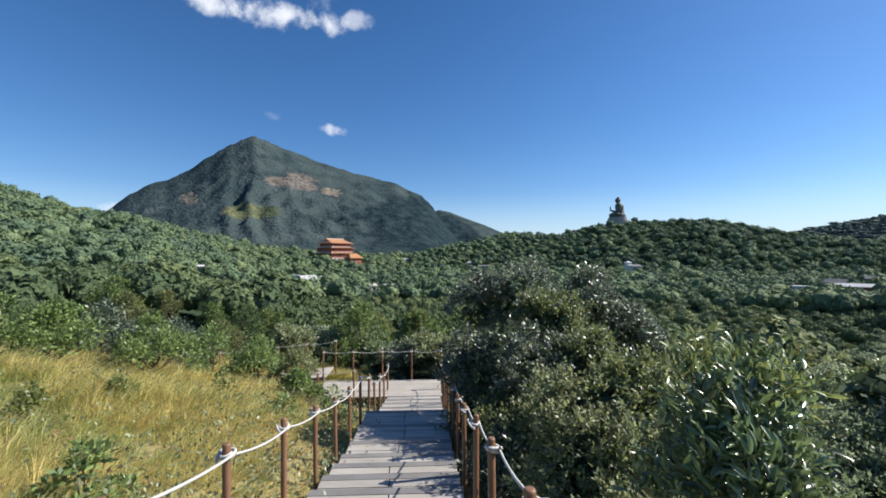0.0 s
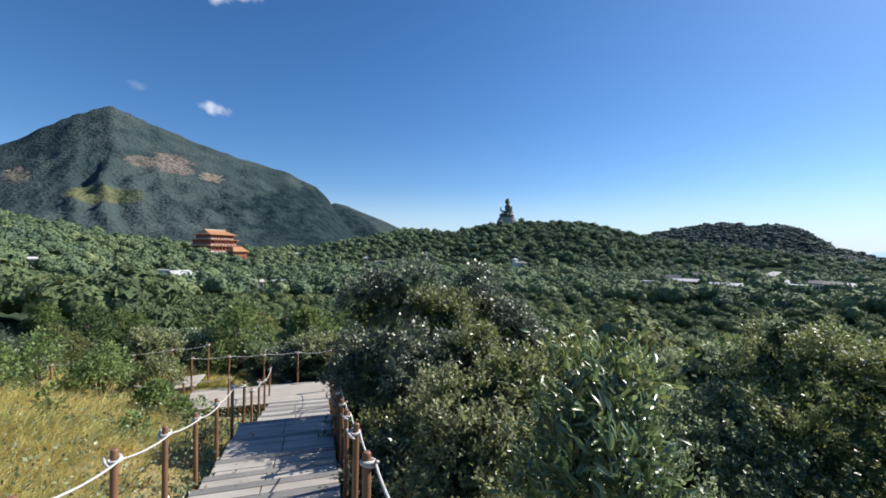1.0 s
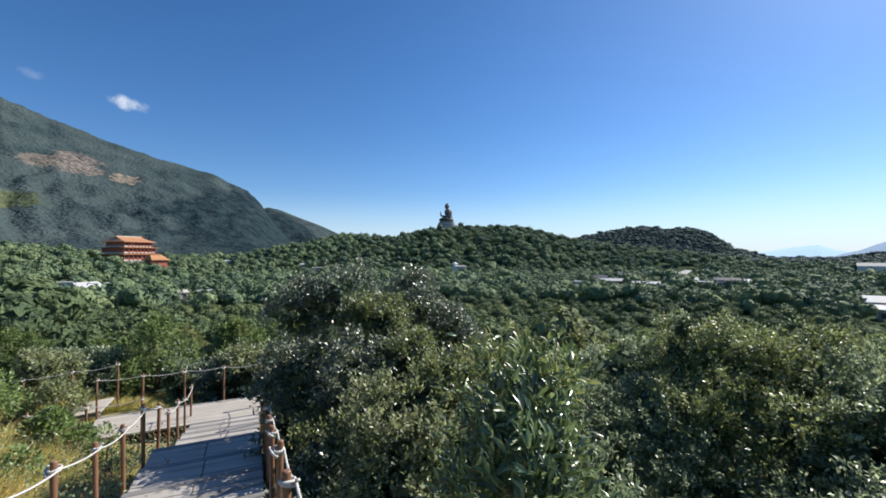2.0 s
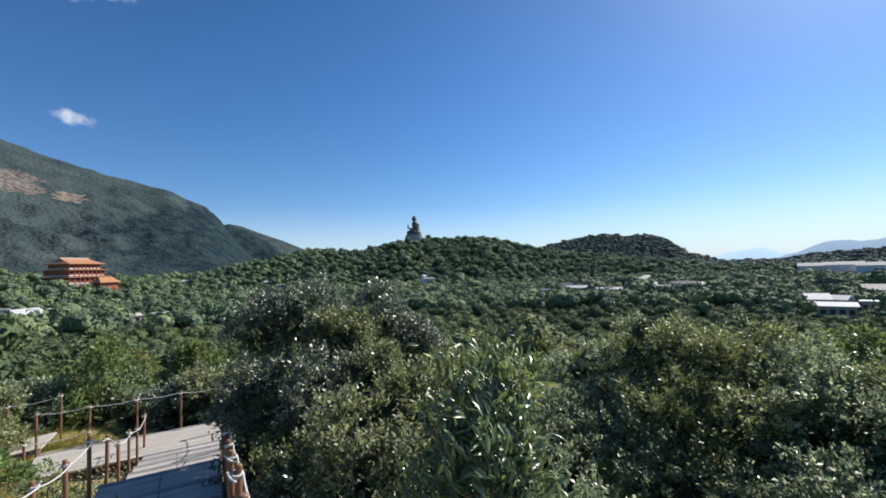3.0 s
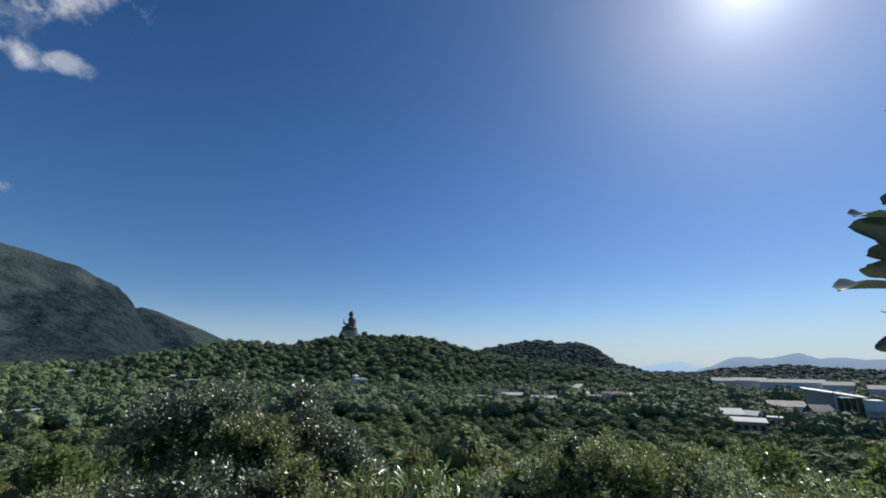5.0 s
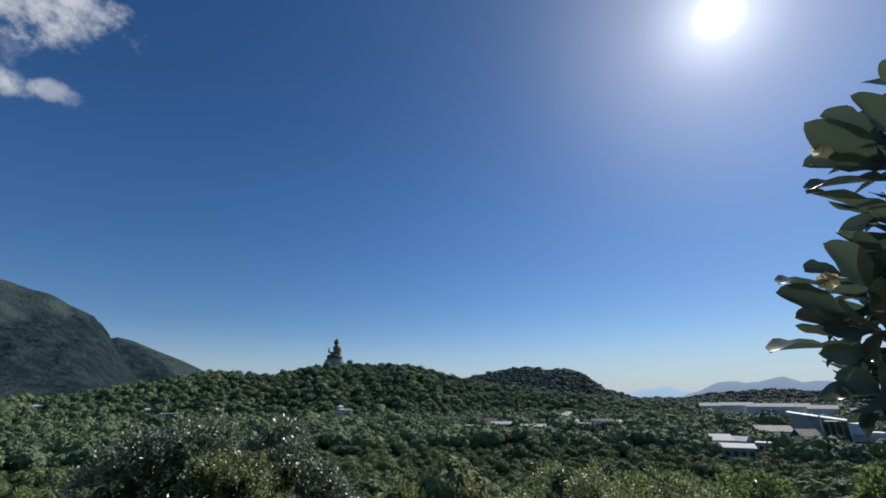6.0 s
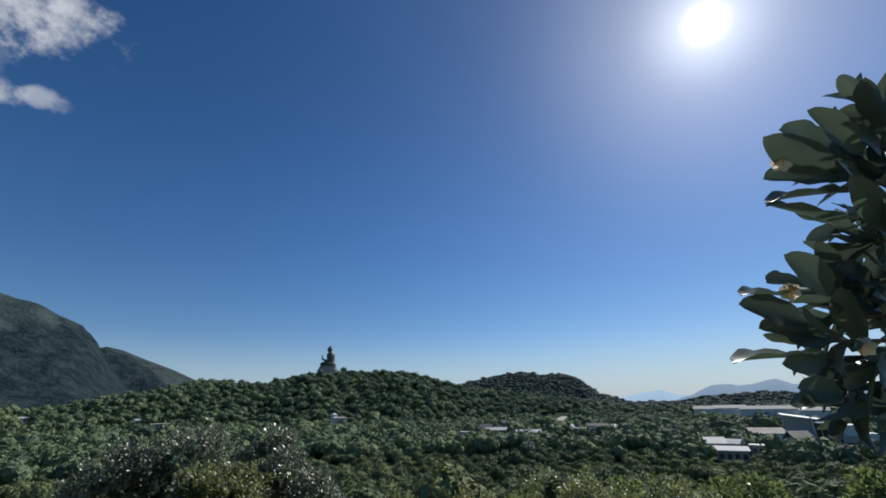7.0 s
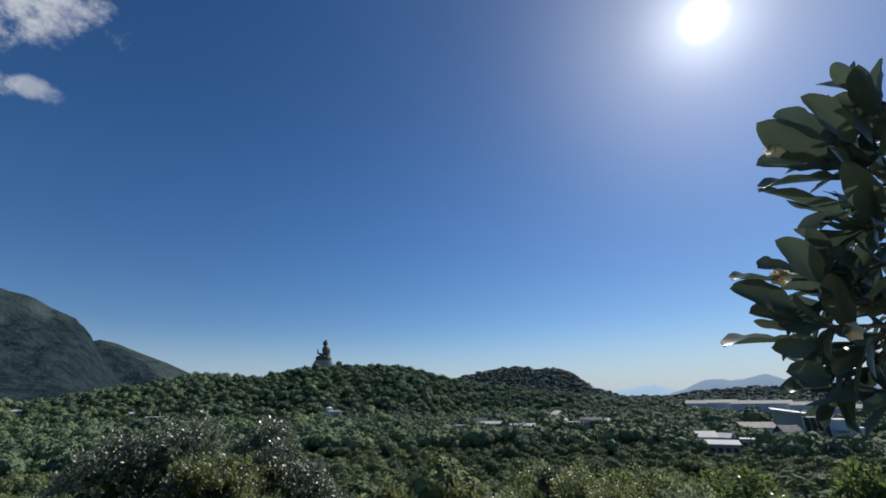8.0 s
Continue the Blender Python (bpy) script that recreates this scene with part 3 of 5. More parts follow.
def cards(centre, radius, per, size, rng, flat=0.8, low=-0.35, shell=0.35):
    """Leaf cards over domes: per cards for each centre; returns quads."""
    centre, radius = np.asarray(centre, float), np.asarray(radius, float)
    n = len(centre) * per
    c, rad = np.repeat(centre, per, 0), np.repeat(radius, per)
    z = rng.uniform(low, 1, n)
    th = rng.uniform(0, 2 * np.pi, n)
    q = np.sqrt(np.clip(1 - z * z, 0, 1))
    d = np.stack([q * np.cos(th), q * np.sin(th), z], -1)
    lump = 1 + 0.22 * np.sin(3 * th + c[:, 0] * 1.7) * q + 0.15 * np.sin(5 * z + c[:, 1])
    p = c + d * (rad * lump * (1 - shell * rng.random(n) ** 2))[:, None] * np.array([1, 1, flat])
    normal = unit(d + rng.normal(0, 0.3, (n, 3)))
    a = unit(np.cross(normal, rng.normal(0, 1, (n, 3))))
    b = np.cross(normal, a)
    s = (np.repeat(np.broadcast_to(size, len(centre)), per) * rng.uniform(0.6, 1.3, n))[:, None]
    bend = normal * s * 0.18
    V = np.stack([p - a * s * 0.9 - b * s * 0.5, p + a * s * 0.9 - b * s * 0.4, p + b * s * 0.85 + bend], 1).reshape(-1, 3)
    return V, np.arange(n * 3).reshape(-1, 3)


def leaves(pos, way, normal, length, width, fold=0.25, droop=0.15):
    """Folded leaves: two halves along a midrib, four triangles and two quads' worth of shape."""
    n = len(pos)
    way = unit(way)
    side = unit(np.cross(way, normal))
    nrm = np.cross(side, way)
    L, W = np.broadcast_to(length, n)[:, None], np.broadcast_to(width, n)[:, None]
    mid, tip = pos + way * L * 0.5, pos + way * L - nrm * L * droop
    edge = mid + nrm * W * fold
    q1 = pos + way * L * 0.22
    q3 = pos + way * L * 0.78 - nrm * L * droop * 0.45
    e1, e3 = q1 + nrm * W * fold * 0.8, q3 + nrm * W * fold * 0.7
    V = np.stack([pos, q1, mid, q3, tip,
                  e1 + side * W * 0.36, edge + side * W * 0.5, e3 + side * W * 0.36,
                  e1 - side * W * 0.36, edge - side * W * 0.5, e3 - side * W * 0.36], 1).reshape(-1, 3)
    pat = np.array([(0, 1, 5), (1, 2, 6), (1, 6, 5), (2, 3, 7), (2, 7, 6), (3, 4, 7),
                    (0, 8, 1), (1, 9, 2), (1, 8, 9), (2, 10, 3), (2, 9, 10), (3, 10, 4)])
    F = (np.arange(n)[:, None, None] * 11 + pat[None]).reshape(-1, 3)
    return V, F


def small_leaves(pos, way, normal, length, width):
    """Kite-shaped leaves, folded along the middle: two triangles each."""
    n = len(pos)
    way = unit(way)
    side = unit(np.cross(way, normal))
    nrm = np.cross(side, way)
    L, W = np.broadcast_to(length, n)[:, None], np.broadcast_to(width, n)[:, None]
    mid = pos + way * L * 0.45 + nrm * W * 0.15
    V = np.stack([pos, mid + side * W * 0.5, pos + way * L, mid - side * W * 0.5], 1).reshape(-1, 3)
    return V, np.arange(n * 4).reshape(-1, 4)


def limb(start, end, rng, bends=5, sway=0.12):
    t = np.linspace(0, 1, bends)[:, None]
    p = np.asarray(start) * (1 - t) + np.asarray(end) * t
    d = np.linalg.norm(np.asarray(end) - np.asarray(start))
    p[1:-1] += rng.normal(0, sway * d / bends, (bends - 2, 3))
    return p


def build_tree(name, height, spread, mat, count, leaf, seed, label, m, bare=0.3, lobes=9, category="tree", group="", light=0.0):
    """A trunk with limbs, and a crown of many leaf sprays gathered in uneven lobes."""
    rng = np.random.default_rng(seed)
    root = thing(name, m, label, category, group)
    heads = []
    for i in range(lobes):
        a = i * 2.4 + rng.uniform(-0.4, 0.4)
        k = rng.uniform(0.2, 1.0) if i else 0.0
        z = height * (bare + (0.93 - bare) * (1 - 0.75 * k ** 1.6) * rng.uniform(0.72, 1.0)) if i else height * 0.86
        heads.append((math.cos(a) * spread * k * 0.72, math.sin(a) * spread * k * 0.72, z, spread * rng.uniform(0.24, 0.4)))
    for i in range(lobes // 2):
        a = i * 2.1 + rng.uniform(-0.5, 0.5)
        heads.append((math.cos(a) * spread * 0.7, math.sin(a) * spread * 0.7, height * (bare + rng.uniform(0.0, 0.25)), spread * rng.uniform(0.26, 0.4)))
    bars = [(limb((0, 0, -0.3), (rng.normal(0, 0.1), rng.normal(0, 0.1), height * 0.62), rng, 6), np.linspace(0.035 * height, 0.014 * height, 6))]
    for x, y, z, r in heads:
        s = (0, 0, max(height * 0.12, z * rng.uniform(0.3, 0.55)))
        bars.append((limb(s, (x, y, z), rng, 4), np.linspace(0.014 * height, 0.004 * height, 4)))
    place("trunk", tubes_mesh("trunk", bars, BARK, 4), root)
    h = np.array(heads)
    per = np.maximum(1, (count * h[:, 3] ** 2 / (h[:, 3] ** 2).sum()).astype(int))
    idx = np.repeat(np.arange(len(h)), per)
    n = len(idx)
    d = unit(rng.normal(0, 1, (n, 3)))
    d[:, 2] = np.where(d[:, 2] < -0.55, -d[:, 2], d[:, 2])
    rad = h[idx, 3] * (1 - 0.5 * rng.random(n) ** 2.2) * (1 + 0.2 * np.sin(d[:, 0] * 7 + idx) * np.cos(d[:, 1] * 6))
    pos = h[idx, :3] + d * rad[:, None]
    way = unit(d * 0.8 + rng.normal(0, 0.6, (n, 3)) + np.array([0, 0, 0.25]))
    nrm = unit(d + rng.normal(0, 0.5, (n, 3)) + np.array([0, 0, 0.5]))
    size = leaf * rng.uniform(0.65, 1.3, n)
    V, F = small_leaves(pos, way, nrm, size, size * 0.5)
    crown = place("crown", np_mesh("crown", V, F, mat), root)
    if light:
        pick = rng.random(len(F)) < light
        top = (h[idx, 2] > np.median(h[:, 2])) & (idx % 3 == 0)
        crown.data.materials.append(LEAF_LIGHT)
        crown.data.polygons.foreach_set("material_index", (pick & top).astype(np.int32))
    return root


def spot(az, r, lift=0.0):
    x, y = -math.sin(radians(az)) * r, math.cos(radians(az)) * r
    return x, y, float(ground_z(x, y)) + lift


CLEARINGS = []      # (az from, az to, r from, r to): built-up ground and views kept free


def clear(az, r):
    ok = np.ones(len(az), bool)
    for a0, a1, r0, r1 in CLEARINGS:
        ok &= ~((az > a0) & (az < a1) & (r > r0) & (r < r1))
    return ok


CLEARINGS += [(-47.3, -42.7, 345, 520), (18.2, 26.2, 425, 500), (-17.2, -14.4, 609, 640)]


def polar_spots(r0, r1, step, rng, a0=-97, a1=78):
    """Scattered places at about even spacing over a sector."""
    out, r = [], r0
    while r < r1:
        s = step(r)
        n = int(radians(a1 - a0) * r / s)
        a = np.linspace(a0, a1, n) + rng.normal(0, 0.6, n) * math.degrees(s / r)
        rr = r + rng.normal(0, 0.55, n) * s
        out.append(np.stack([a, rr], -1))
        r += s * 0.85
    return np.vstack(out)


def build_woods():
    """Every tree is a crown of several leafy lumps with loose sprays round them."""
    rng = np.random.default_rng(11)
    ico = bmesh.new()
    bmesh.ops.create_icosphere(ico, subdivisions=1, radius=1.0)
    iv = np.array([v.co for v in ico.verts])
    jf = np.array([[v.index for v in f.verts] for f in ico.faces])
    ico.free()
    for name, r0, r1, step, lumps, per, size, rad, flat, mat, label in (
            ("near_woods", 33, 190, lambda r: 3.6 + r * 0.012, 7, 46, 0.31, (1.5, 3.1), 0.8, WOODS_NEAR, "dense green broadleaf woods on the valley floor"),
            ("valley_woods", 190, 690, lambda r: 4.6 + r * 0.0068, 6, 17, 0.8, (2.0, 6.0), 0.85, WOODS_MID, "dense dark green woods covering valley and hills"),
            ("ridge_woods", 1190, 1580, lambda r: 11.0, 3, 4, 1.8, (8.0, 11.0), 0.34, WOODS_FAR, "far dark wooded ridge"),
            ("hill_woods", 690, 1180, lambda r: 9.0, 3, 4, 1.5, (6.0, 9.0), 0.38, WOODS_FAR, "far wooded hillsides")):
        p = polar_spots(r0, r1, step, rng, -92 if r0 < 600 else -82, 66 if r0 < 600 else (-3 if r0 < 1000 else -52))
        p = p[clear(p[:, 0], p[:, 1])]
        a, r = np.radians(p[:, 0]), p[:, 1]
        x, y = -np.sin(a) * r, np.cos(a) * r
        g = ground_z(x, y)
        n = len(x)
        radius = rng.uniform(*rad, n) * (0.75 + 0.5 * fbm(x / 40, y / 40, 2, 77))
        tall = rng.uniform(0.4, 1.1, n) * radius * 0.75
        big = rng.random(n) < 0.08
        radius, tall = np.where(big, radius * 1.2, radius), np.where(big, tall * 1.5, tall)
        top = np.stack([x, y, g + tall], -1)
        # lumps over the dome of each crown
        d = unit(rng.normal(0, 1, (n, lumps, 3)) + np.array([0, 0, 0.5]))
        d[:, :, 2] = np.abs(d[:, :, 2]) * 1.15 - 0.25
        d[:, 0] = (0, 0, 0.3)
        head = (top[:, None] + d * (radius[:, None] * 0.5)[:, :, None] * np.array([1, 1, flat])).reshape(-1, 3)
        hr = (radius[:, None] * rng.uniform(0.42, 0.64, (n, lumps))).ravel()
        hr[::lumps] = radius * 0.72
        V, F = cards(head, hr * 1.14, per, np.clip(hr / hr.mean(), 0.7, 1.3) * size, rng, flat, -0.3, 0.3)
        blob = iv[None] * (hr[:, None] * rng.uniform(0.62, 1.12, (len(hr), len(iv))))[:, :, None] * np.array([1, 1, flat])
        core = (head[:, None] + blob).reshape(-1, 3)
        cf = (np.arange(len(hr))[:, None, None] * len(iv) + jf[None] + len(V)).reshape(-1, 3)
        me = np_mesh(name, np.vstack([V, core]), np.vstack([F, cf]), mat)
        sort = fbm(x / 28, y / 28, 3, 55) * 0.75 + rng.normal(0, 0.2, n) + 0.12
        tone = np.repeat(np.clip(sort, 0, 1), lumps)
        tones = np.concatenate([np.repeat(tone, per) + rng.normal(0, 0.05, len(F)), np.repeat(tone, len(jf))]).astype(np.float32)
        me.attributes.new("tone", "FLOAT", "FACE").data.foreach_set("value", tones)
        soft = np.concatenate([np.zeros(len(F), bool), np.ones(len(cf), bool)])
        me.polygons.foreach_set("use_smooth", soft)
        place(name, me, None, label, "woods", kind="stuff")

# ---- the boarded path ----





def on_path(u, v, z=0.0):
    return (FWD[0] * u + RIGHT[0] * v, FWD[1] * u + RIGHT[1] * v, z)


PATH_TURN = math.degrees(PATH_AZ)
V_LEFT, V_RIGHT = -1.26, 0.36
WIDE = V_RIGHT - V_LEFT
MID_V = (V_LEFT + V_RIGHT) / 2


def treads():
    """(start u, end u, top z) of every tread from behind the eye down to the landing."""
    out = [(-3.4 + 0.92 * k, -3.4 + 0.92 * (k + 1), 0.1) for k in range(5)]
    out += [(1.2 + 0.53 * k, 1.2 + 0.53 * (k + 1), 0.1 - 0.132 * (k + 1)) for k in range(9)]
    out += [(5.97, 6.62, -1.2), (6.62, 7.45, -1.28), (7.45, 8.3, -1.36)]
    out += [(8.3 + 0.42 * k, 8.3 + 0.42 * (k + 1), -1.36 - 0.165 * (k + 1)) for k in range(4)]
    out += [(9.98 + 0.66 * k, 9.98 + 0.66 * (k + 1), -2.02 - 0.132 * (k + 1)) for k in range(4)]
    return out


def deck_at(u):
    for a, b, z in treads():
        if a <= u < b:
            return z
    return -2.56 if u > 8 else 0.1


_board_meshes = {}


def board_mesh(length, wide, thick, mat):
    key = (round(length, 3), round(wide, 3), round(thick, 3), mat.name)
    if key not in _board_meshes:
        bm = box_bm((length, wide, thick), (0, 0, -thick / 2), 0.004)
        me = bpy.data.meshes.new("deck_board")
        bm.to_mesh(me)
        bm.free()
        me.materials.append(mat)
        _board_meshes[key] = me
    return _board_meshes[key]


def build_path():
    rng = random.Random(4)
    root = thing("boardwalk", pose(0, 0, 0), "weathered grey boarded walkway stepping down a grassy slope", "boardwalk", kind="structure")
    for a, b, z in treads():
        depth = b - a
        n = max(2, round(depth / 0.27))
        w = depth / n
        # boards butt at an uneven joint a little left of the middle
        joint = MID_V - 0.02 + 0.05 * math.sin(a * 2.1)
        for i in range(n):
            u = a + w * (i + 0.5)
            for v0, v1 in ((V_LEFT, joint - 0.006), (joint + 0.006, V_RIGHT)):
                x, y, _ = on_path(u, (v0 + v1) / 2)
                place("deck_board", board_mesh(v1 - v0, w - 0.009, 0.045, PLANK), root,
                      m=pose(x, y, z + rng.uniform(-0.002, 0.002), rng.uniform(-0.2, 0.2), rng.uniform(-0.2, 0.2), PATH_TURN + rng.uniform(-0.12, 0.12)))
        # dark nosing strip and riser
        x, y, _ = on_path(b - 0.05, MID_V)
        place("step_nosing", board_mesh(WIDE + 0.01, 0.12, 0.03, PLANK_DARK), root, m=pose(x, y, z + 0.006, 0, 0, PATH_TURN))
        x, y, _ = on_path(b - 0.012, MID_V)
        place("step_riser", board_mesh(WIDE - 0.02, 0.02, 0.17, PLANK_DARK), root, m=pose(x, y, z - 0.03, 0, 0, PATH_TURN))
    # side beams under the treads
    for v in (V_LEFT + 0.05, V_RIGHT - 0.05):
        pts = [on_path(u, v, float(np.interp(u, DECK_U, DECK_Z)) - 0.24) for u in (-3.3, 1.2, 6.5, 8.25, 9.98, 12.6)]
        place("side_beam", tubes_mesh("side_beam", [(pts, 0.07)], PLANK_DARK, 4), root)
    # landing that turns to one side, at the foot of the steps
    for k in range(11):
        x, y, _ = on_path(12.7 + 0.15 * k, (-3.6 + 0.42) / 2)
        place("landing_board", board_mesh(4.02, 0.143, 0.045, LANDING), root, m=pose(x, y, -2.56 + rng.uniform(-0.002, 0.002), 0, 0, PATH_TURN))


def build_lower_walkway():
    """A narrow boarded way that leads off from the landing, a little lower."""
    rng = random.Random(9)
    root = thing("lower_boardwalk", pose(0, 0, 0), "narrow grey boarded walkway leading off behind the grass", "boardwalk", kind="structure")
    for k in range(34):
        x, y, _ = on_path(15.2, -3.72 - 0.155 * k)
        place("walkway_board", board_mesh(1.25, 0.147, 0.045, LANDING), root, m=pose(x, y, -2.5 - 0.012 * k + rng.uniform(-0.002, 0.002), 0, 0, PATH_TURN + 90 + rng.uniform(-0.3, 0.3)))
    for side in (-0.5, 0.5):
        a, b = on_path(15.2 + side, -3.7, -2.62), on_path(15.2 + side, -8.9, -3.02)
        place("side_beam", tubes_mesh("side_beam", [(np.array([a, b]), 0.06)], PLANK_DARK, 4), root)


# lighter copy of the deck boards, with sunlight put into the colour
LANDING = material("pale sunlit deck boards", (0.4, 0.36, 0.31), (0.5, 0.45, 0.39), 1.2, 0.75, 0.25, 45.0, obj=0.07, fine=0.15)


def post_mesh(height):
    bm = bmesh.new()
    r = 0.027
    prof = [(r, 0.0), (r, height - 0.012), (r * 0.86, height - 0.002), (0.012, height)]
    sides = 14
    rings = [[bm.verts.new((rr * math.cos(2 * math.pi * i / sides), rr * math.sin(2 * math.pi * i / sides), z)) for i in range(sides)] for rr, z in prof]
    for a, b in zip(rings, rings[1:]):
        for i in range(sides):
            bm.faces.new((a[i], a[(i + 1) % sides], b[(i + 1) % sides], b[i]))
    bm.faces.new(rings[-1])
    me = bpy.data.meshes.new("post")
    bm.to_mesh(me)
    bm.free()
    me.materials.append(POST)
    me.polygons.foreach_set("use_smooth", np.ones(len(me.polygons), dtype=bool))
    return me


def knot_mesh(rng):
    """Rope wound round a post: two turns and a crossing."""
    t = np.linspace(0, 2 * np.pi * 2.2, 44)
    rad = 0.040 + 0.006 * np.sin(t * 1.7)
    pts = np.stack([np.cos(t) * rad, np.sin(t) * rad, -0.016 + 0.034 * t / t[-1] + 0.012 * np.sin(t * 0.9)], -1)
    s = np.linspace(0, 1, 8)
    cross = np.stack([0.05 - 0.1 * s, -0.046 - 0.014 * np.sin(s * np.pi), -0.03 + 0.06 * s], -1)
    return tubes_mesh("rope_knot", [(pts, 0.0105), (cross, 0.0105)], ROPE, 6)


def build_rail(places, height, sag, label, gaps=()):
    """Posts with one rope slung from top to top."""
    rng = random.Random(len(places))
    foot = places[0]
    root = thing("rope_rail", pose(*foot), label, "railing", "rope rails of the boardwalk")
    inv = Vector(foot)
    mesh, tops = post_mesh(height + 0.5), []
    knot = knot_mesh(rng)
    for p in places:
        lean = (rng.uniform(-0.8, 0.8), rng.uniform(-0.8, 0.8))
        q = Vector(p) - inv
        place("post", mesh, root, m=pose(q.x, q.y, q.z - 0.5, *lean))
        top = q + Vector((0, 0, height - 0.075))
        place("rope_knot", knot, root, "white rope wound round the post", m=pose(top.x, top.y, top.z, 0, 0, rng.uniform(0, 360)))
        tops.append(top)
    for i, (a, b) in enumerate(zip(tops, tops[1:])):
        t = np.linspace(0, 1, 13)[:, None]
        p = np.array(a) * (1 - t) + np.array(b) * t
        s = sag * rng.uniform(0.7, 1.35)
        p[:, 2] -= (4 * s * t * (1 - t))[:, 0]
        way = unit((np.array(b) - np.array(a))[None])[0]
        side = np.cross(way, (0, 0, 1.0))
        p += side * 0.045
        place("rope", tubes_mesh("rope", [(p, 0.0095)], ROPE, 6), root)
    return root


build_path()
build_lower_walkway()
US = [-1.45 + 1.05 * k for k in range(15)]
build_rail([on_path(u, V_RIGHT + 0.07, deck_at(u)) for u in US], 0.86, 0.05, "brown steel posts with a slack white rope beside the steps")
build_rail([on_path(u, V_LEFT - 0.07, deck_at(u)) for u in US[1:]], 0.86, 0.03, "brown steel posts with slack white rope beside grass")
build_rail([on_path(14.3, 0.43 - 1.02 * k, -2.58) for k in range(5)], 1.08, 0.06, "brown posts and rope along the back of the landing")
build_rail([on_path(15.95, -3.6 - 1.1 * k, -2.36 - 0.1 * k) for k in range(5)], 0.9, 0.06, "brown posts and rope along the lower walkway")
build_rail([on_path(12.62 + 0.04 * k, -2.3 - 1.1 * k, -2.58 - 0.04 * k) for k in range(3)], 0.9, 0.08, "brown posts and rope along the front of the landing")


# ---- trees near the path ----
def build_near_trees():
    rng = np.random.default_rng(21)
    kinds = [("tree", 5.2, 2.5, TREE_GREEN, 1150, 0.46, "broadleaf tree with a rounded green crown"),
             ("tree", 4.4, 2.3, TREE_DARK, 1150, 0.45, "dark green broadleaf tree with a dense crown"),
             ("tree", 4.8, 2.2, TREE_OLIVE, 1150, 0.45, "olive green tree with an uneven crown"),
             ("tree", 3.8, 2.1, TREE_GREEN, 1100, 0.4, "low spreading green tree"),
             ("tree", 3.4, 2.0, LEAF_LIGHT, 1100, 0.4, "yellow green bushy tree")]
    # finer foliage for the trees that stand nearest
    kinds += [(k[0], k[1], k[2], k[3], 2200, k[5] * 0.64, k[6]) for k in kinds]
    proto = []
    spots = polar_spots(14.5, 44, lambda r: 2.6 + r * 0.024, rng, -86, 62)
    rng.shuffle(spots)
    n = 0
    for az, r in spots:
        x, y, z = spot(az, r)
        u, v = x * FWD[0] + y * FWD[1], x * RIGHT[0] + y * RIGHT[1]
        if u < 16.8 and -9 < v < 1.5:
            continue
        if az > 8 and r < 17:
            continue
        i = int(rng.choice(5, p=(0.32, 0.16, 0.24, 0.16, 0.12))) + (5 if r < 23 or (az > 15 and r < 33) else 0)
        s = rng.uniform(0.8, 1.15) * (0.5 + 0.004 * r) * (0.8 if az > 25 and r < 26 else 1.0)
        if az > 20:
            s *= rng.uniform(0.5, 0.95)
        m = pose(x, y, z - 0.1, rng.uniform(-4, 4), rng.uniform(-4, 4), rng.uniform(0, 360)) @ Matrix.Scale(s, 4)
        hit = [q for q in proto if q[0] == i]
        if not hit:
            k = kinds[i]
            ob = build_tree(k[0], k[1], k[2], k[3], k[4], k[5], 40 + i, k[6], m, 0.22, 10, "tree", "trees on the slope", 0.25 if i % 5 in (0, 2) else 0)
            proto.append((i, ob, s))
        else:
            c = copy_thing(hit[0][1], Matrix.Identity(4))
            c.matrix_basis = m
        n += 1


build_near_trees()


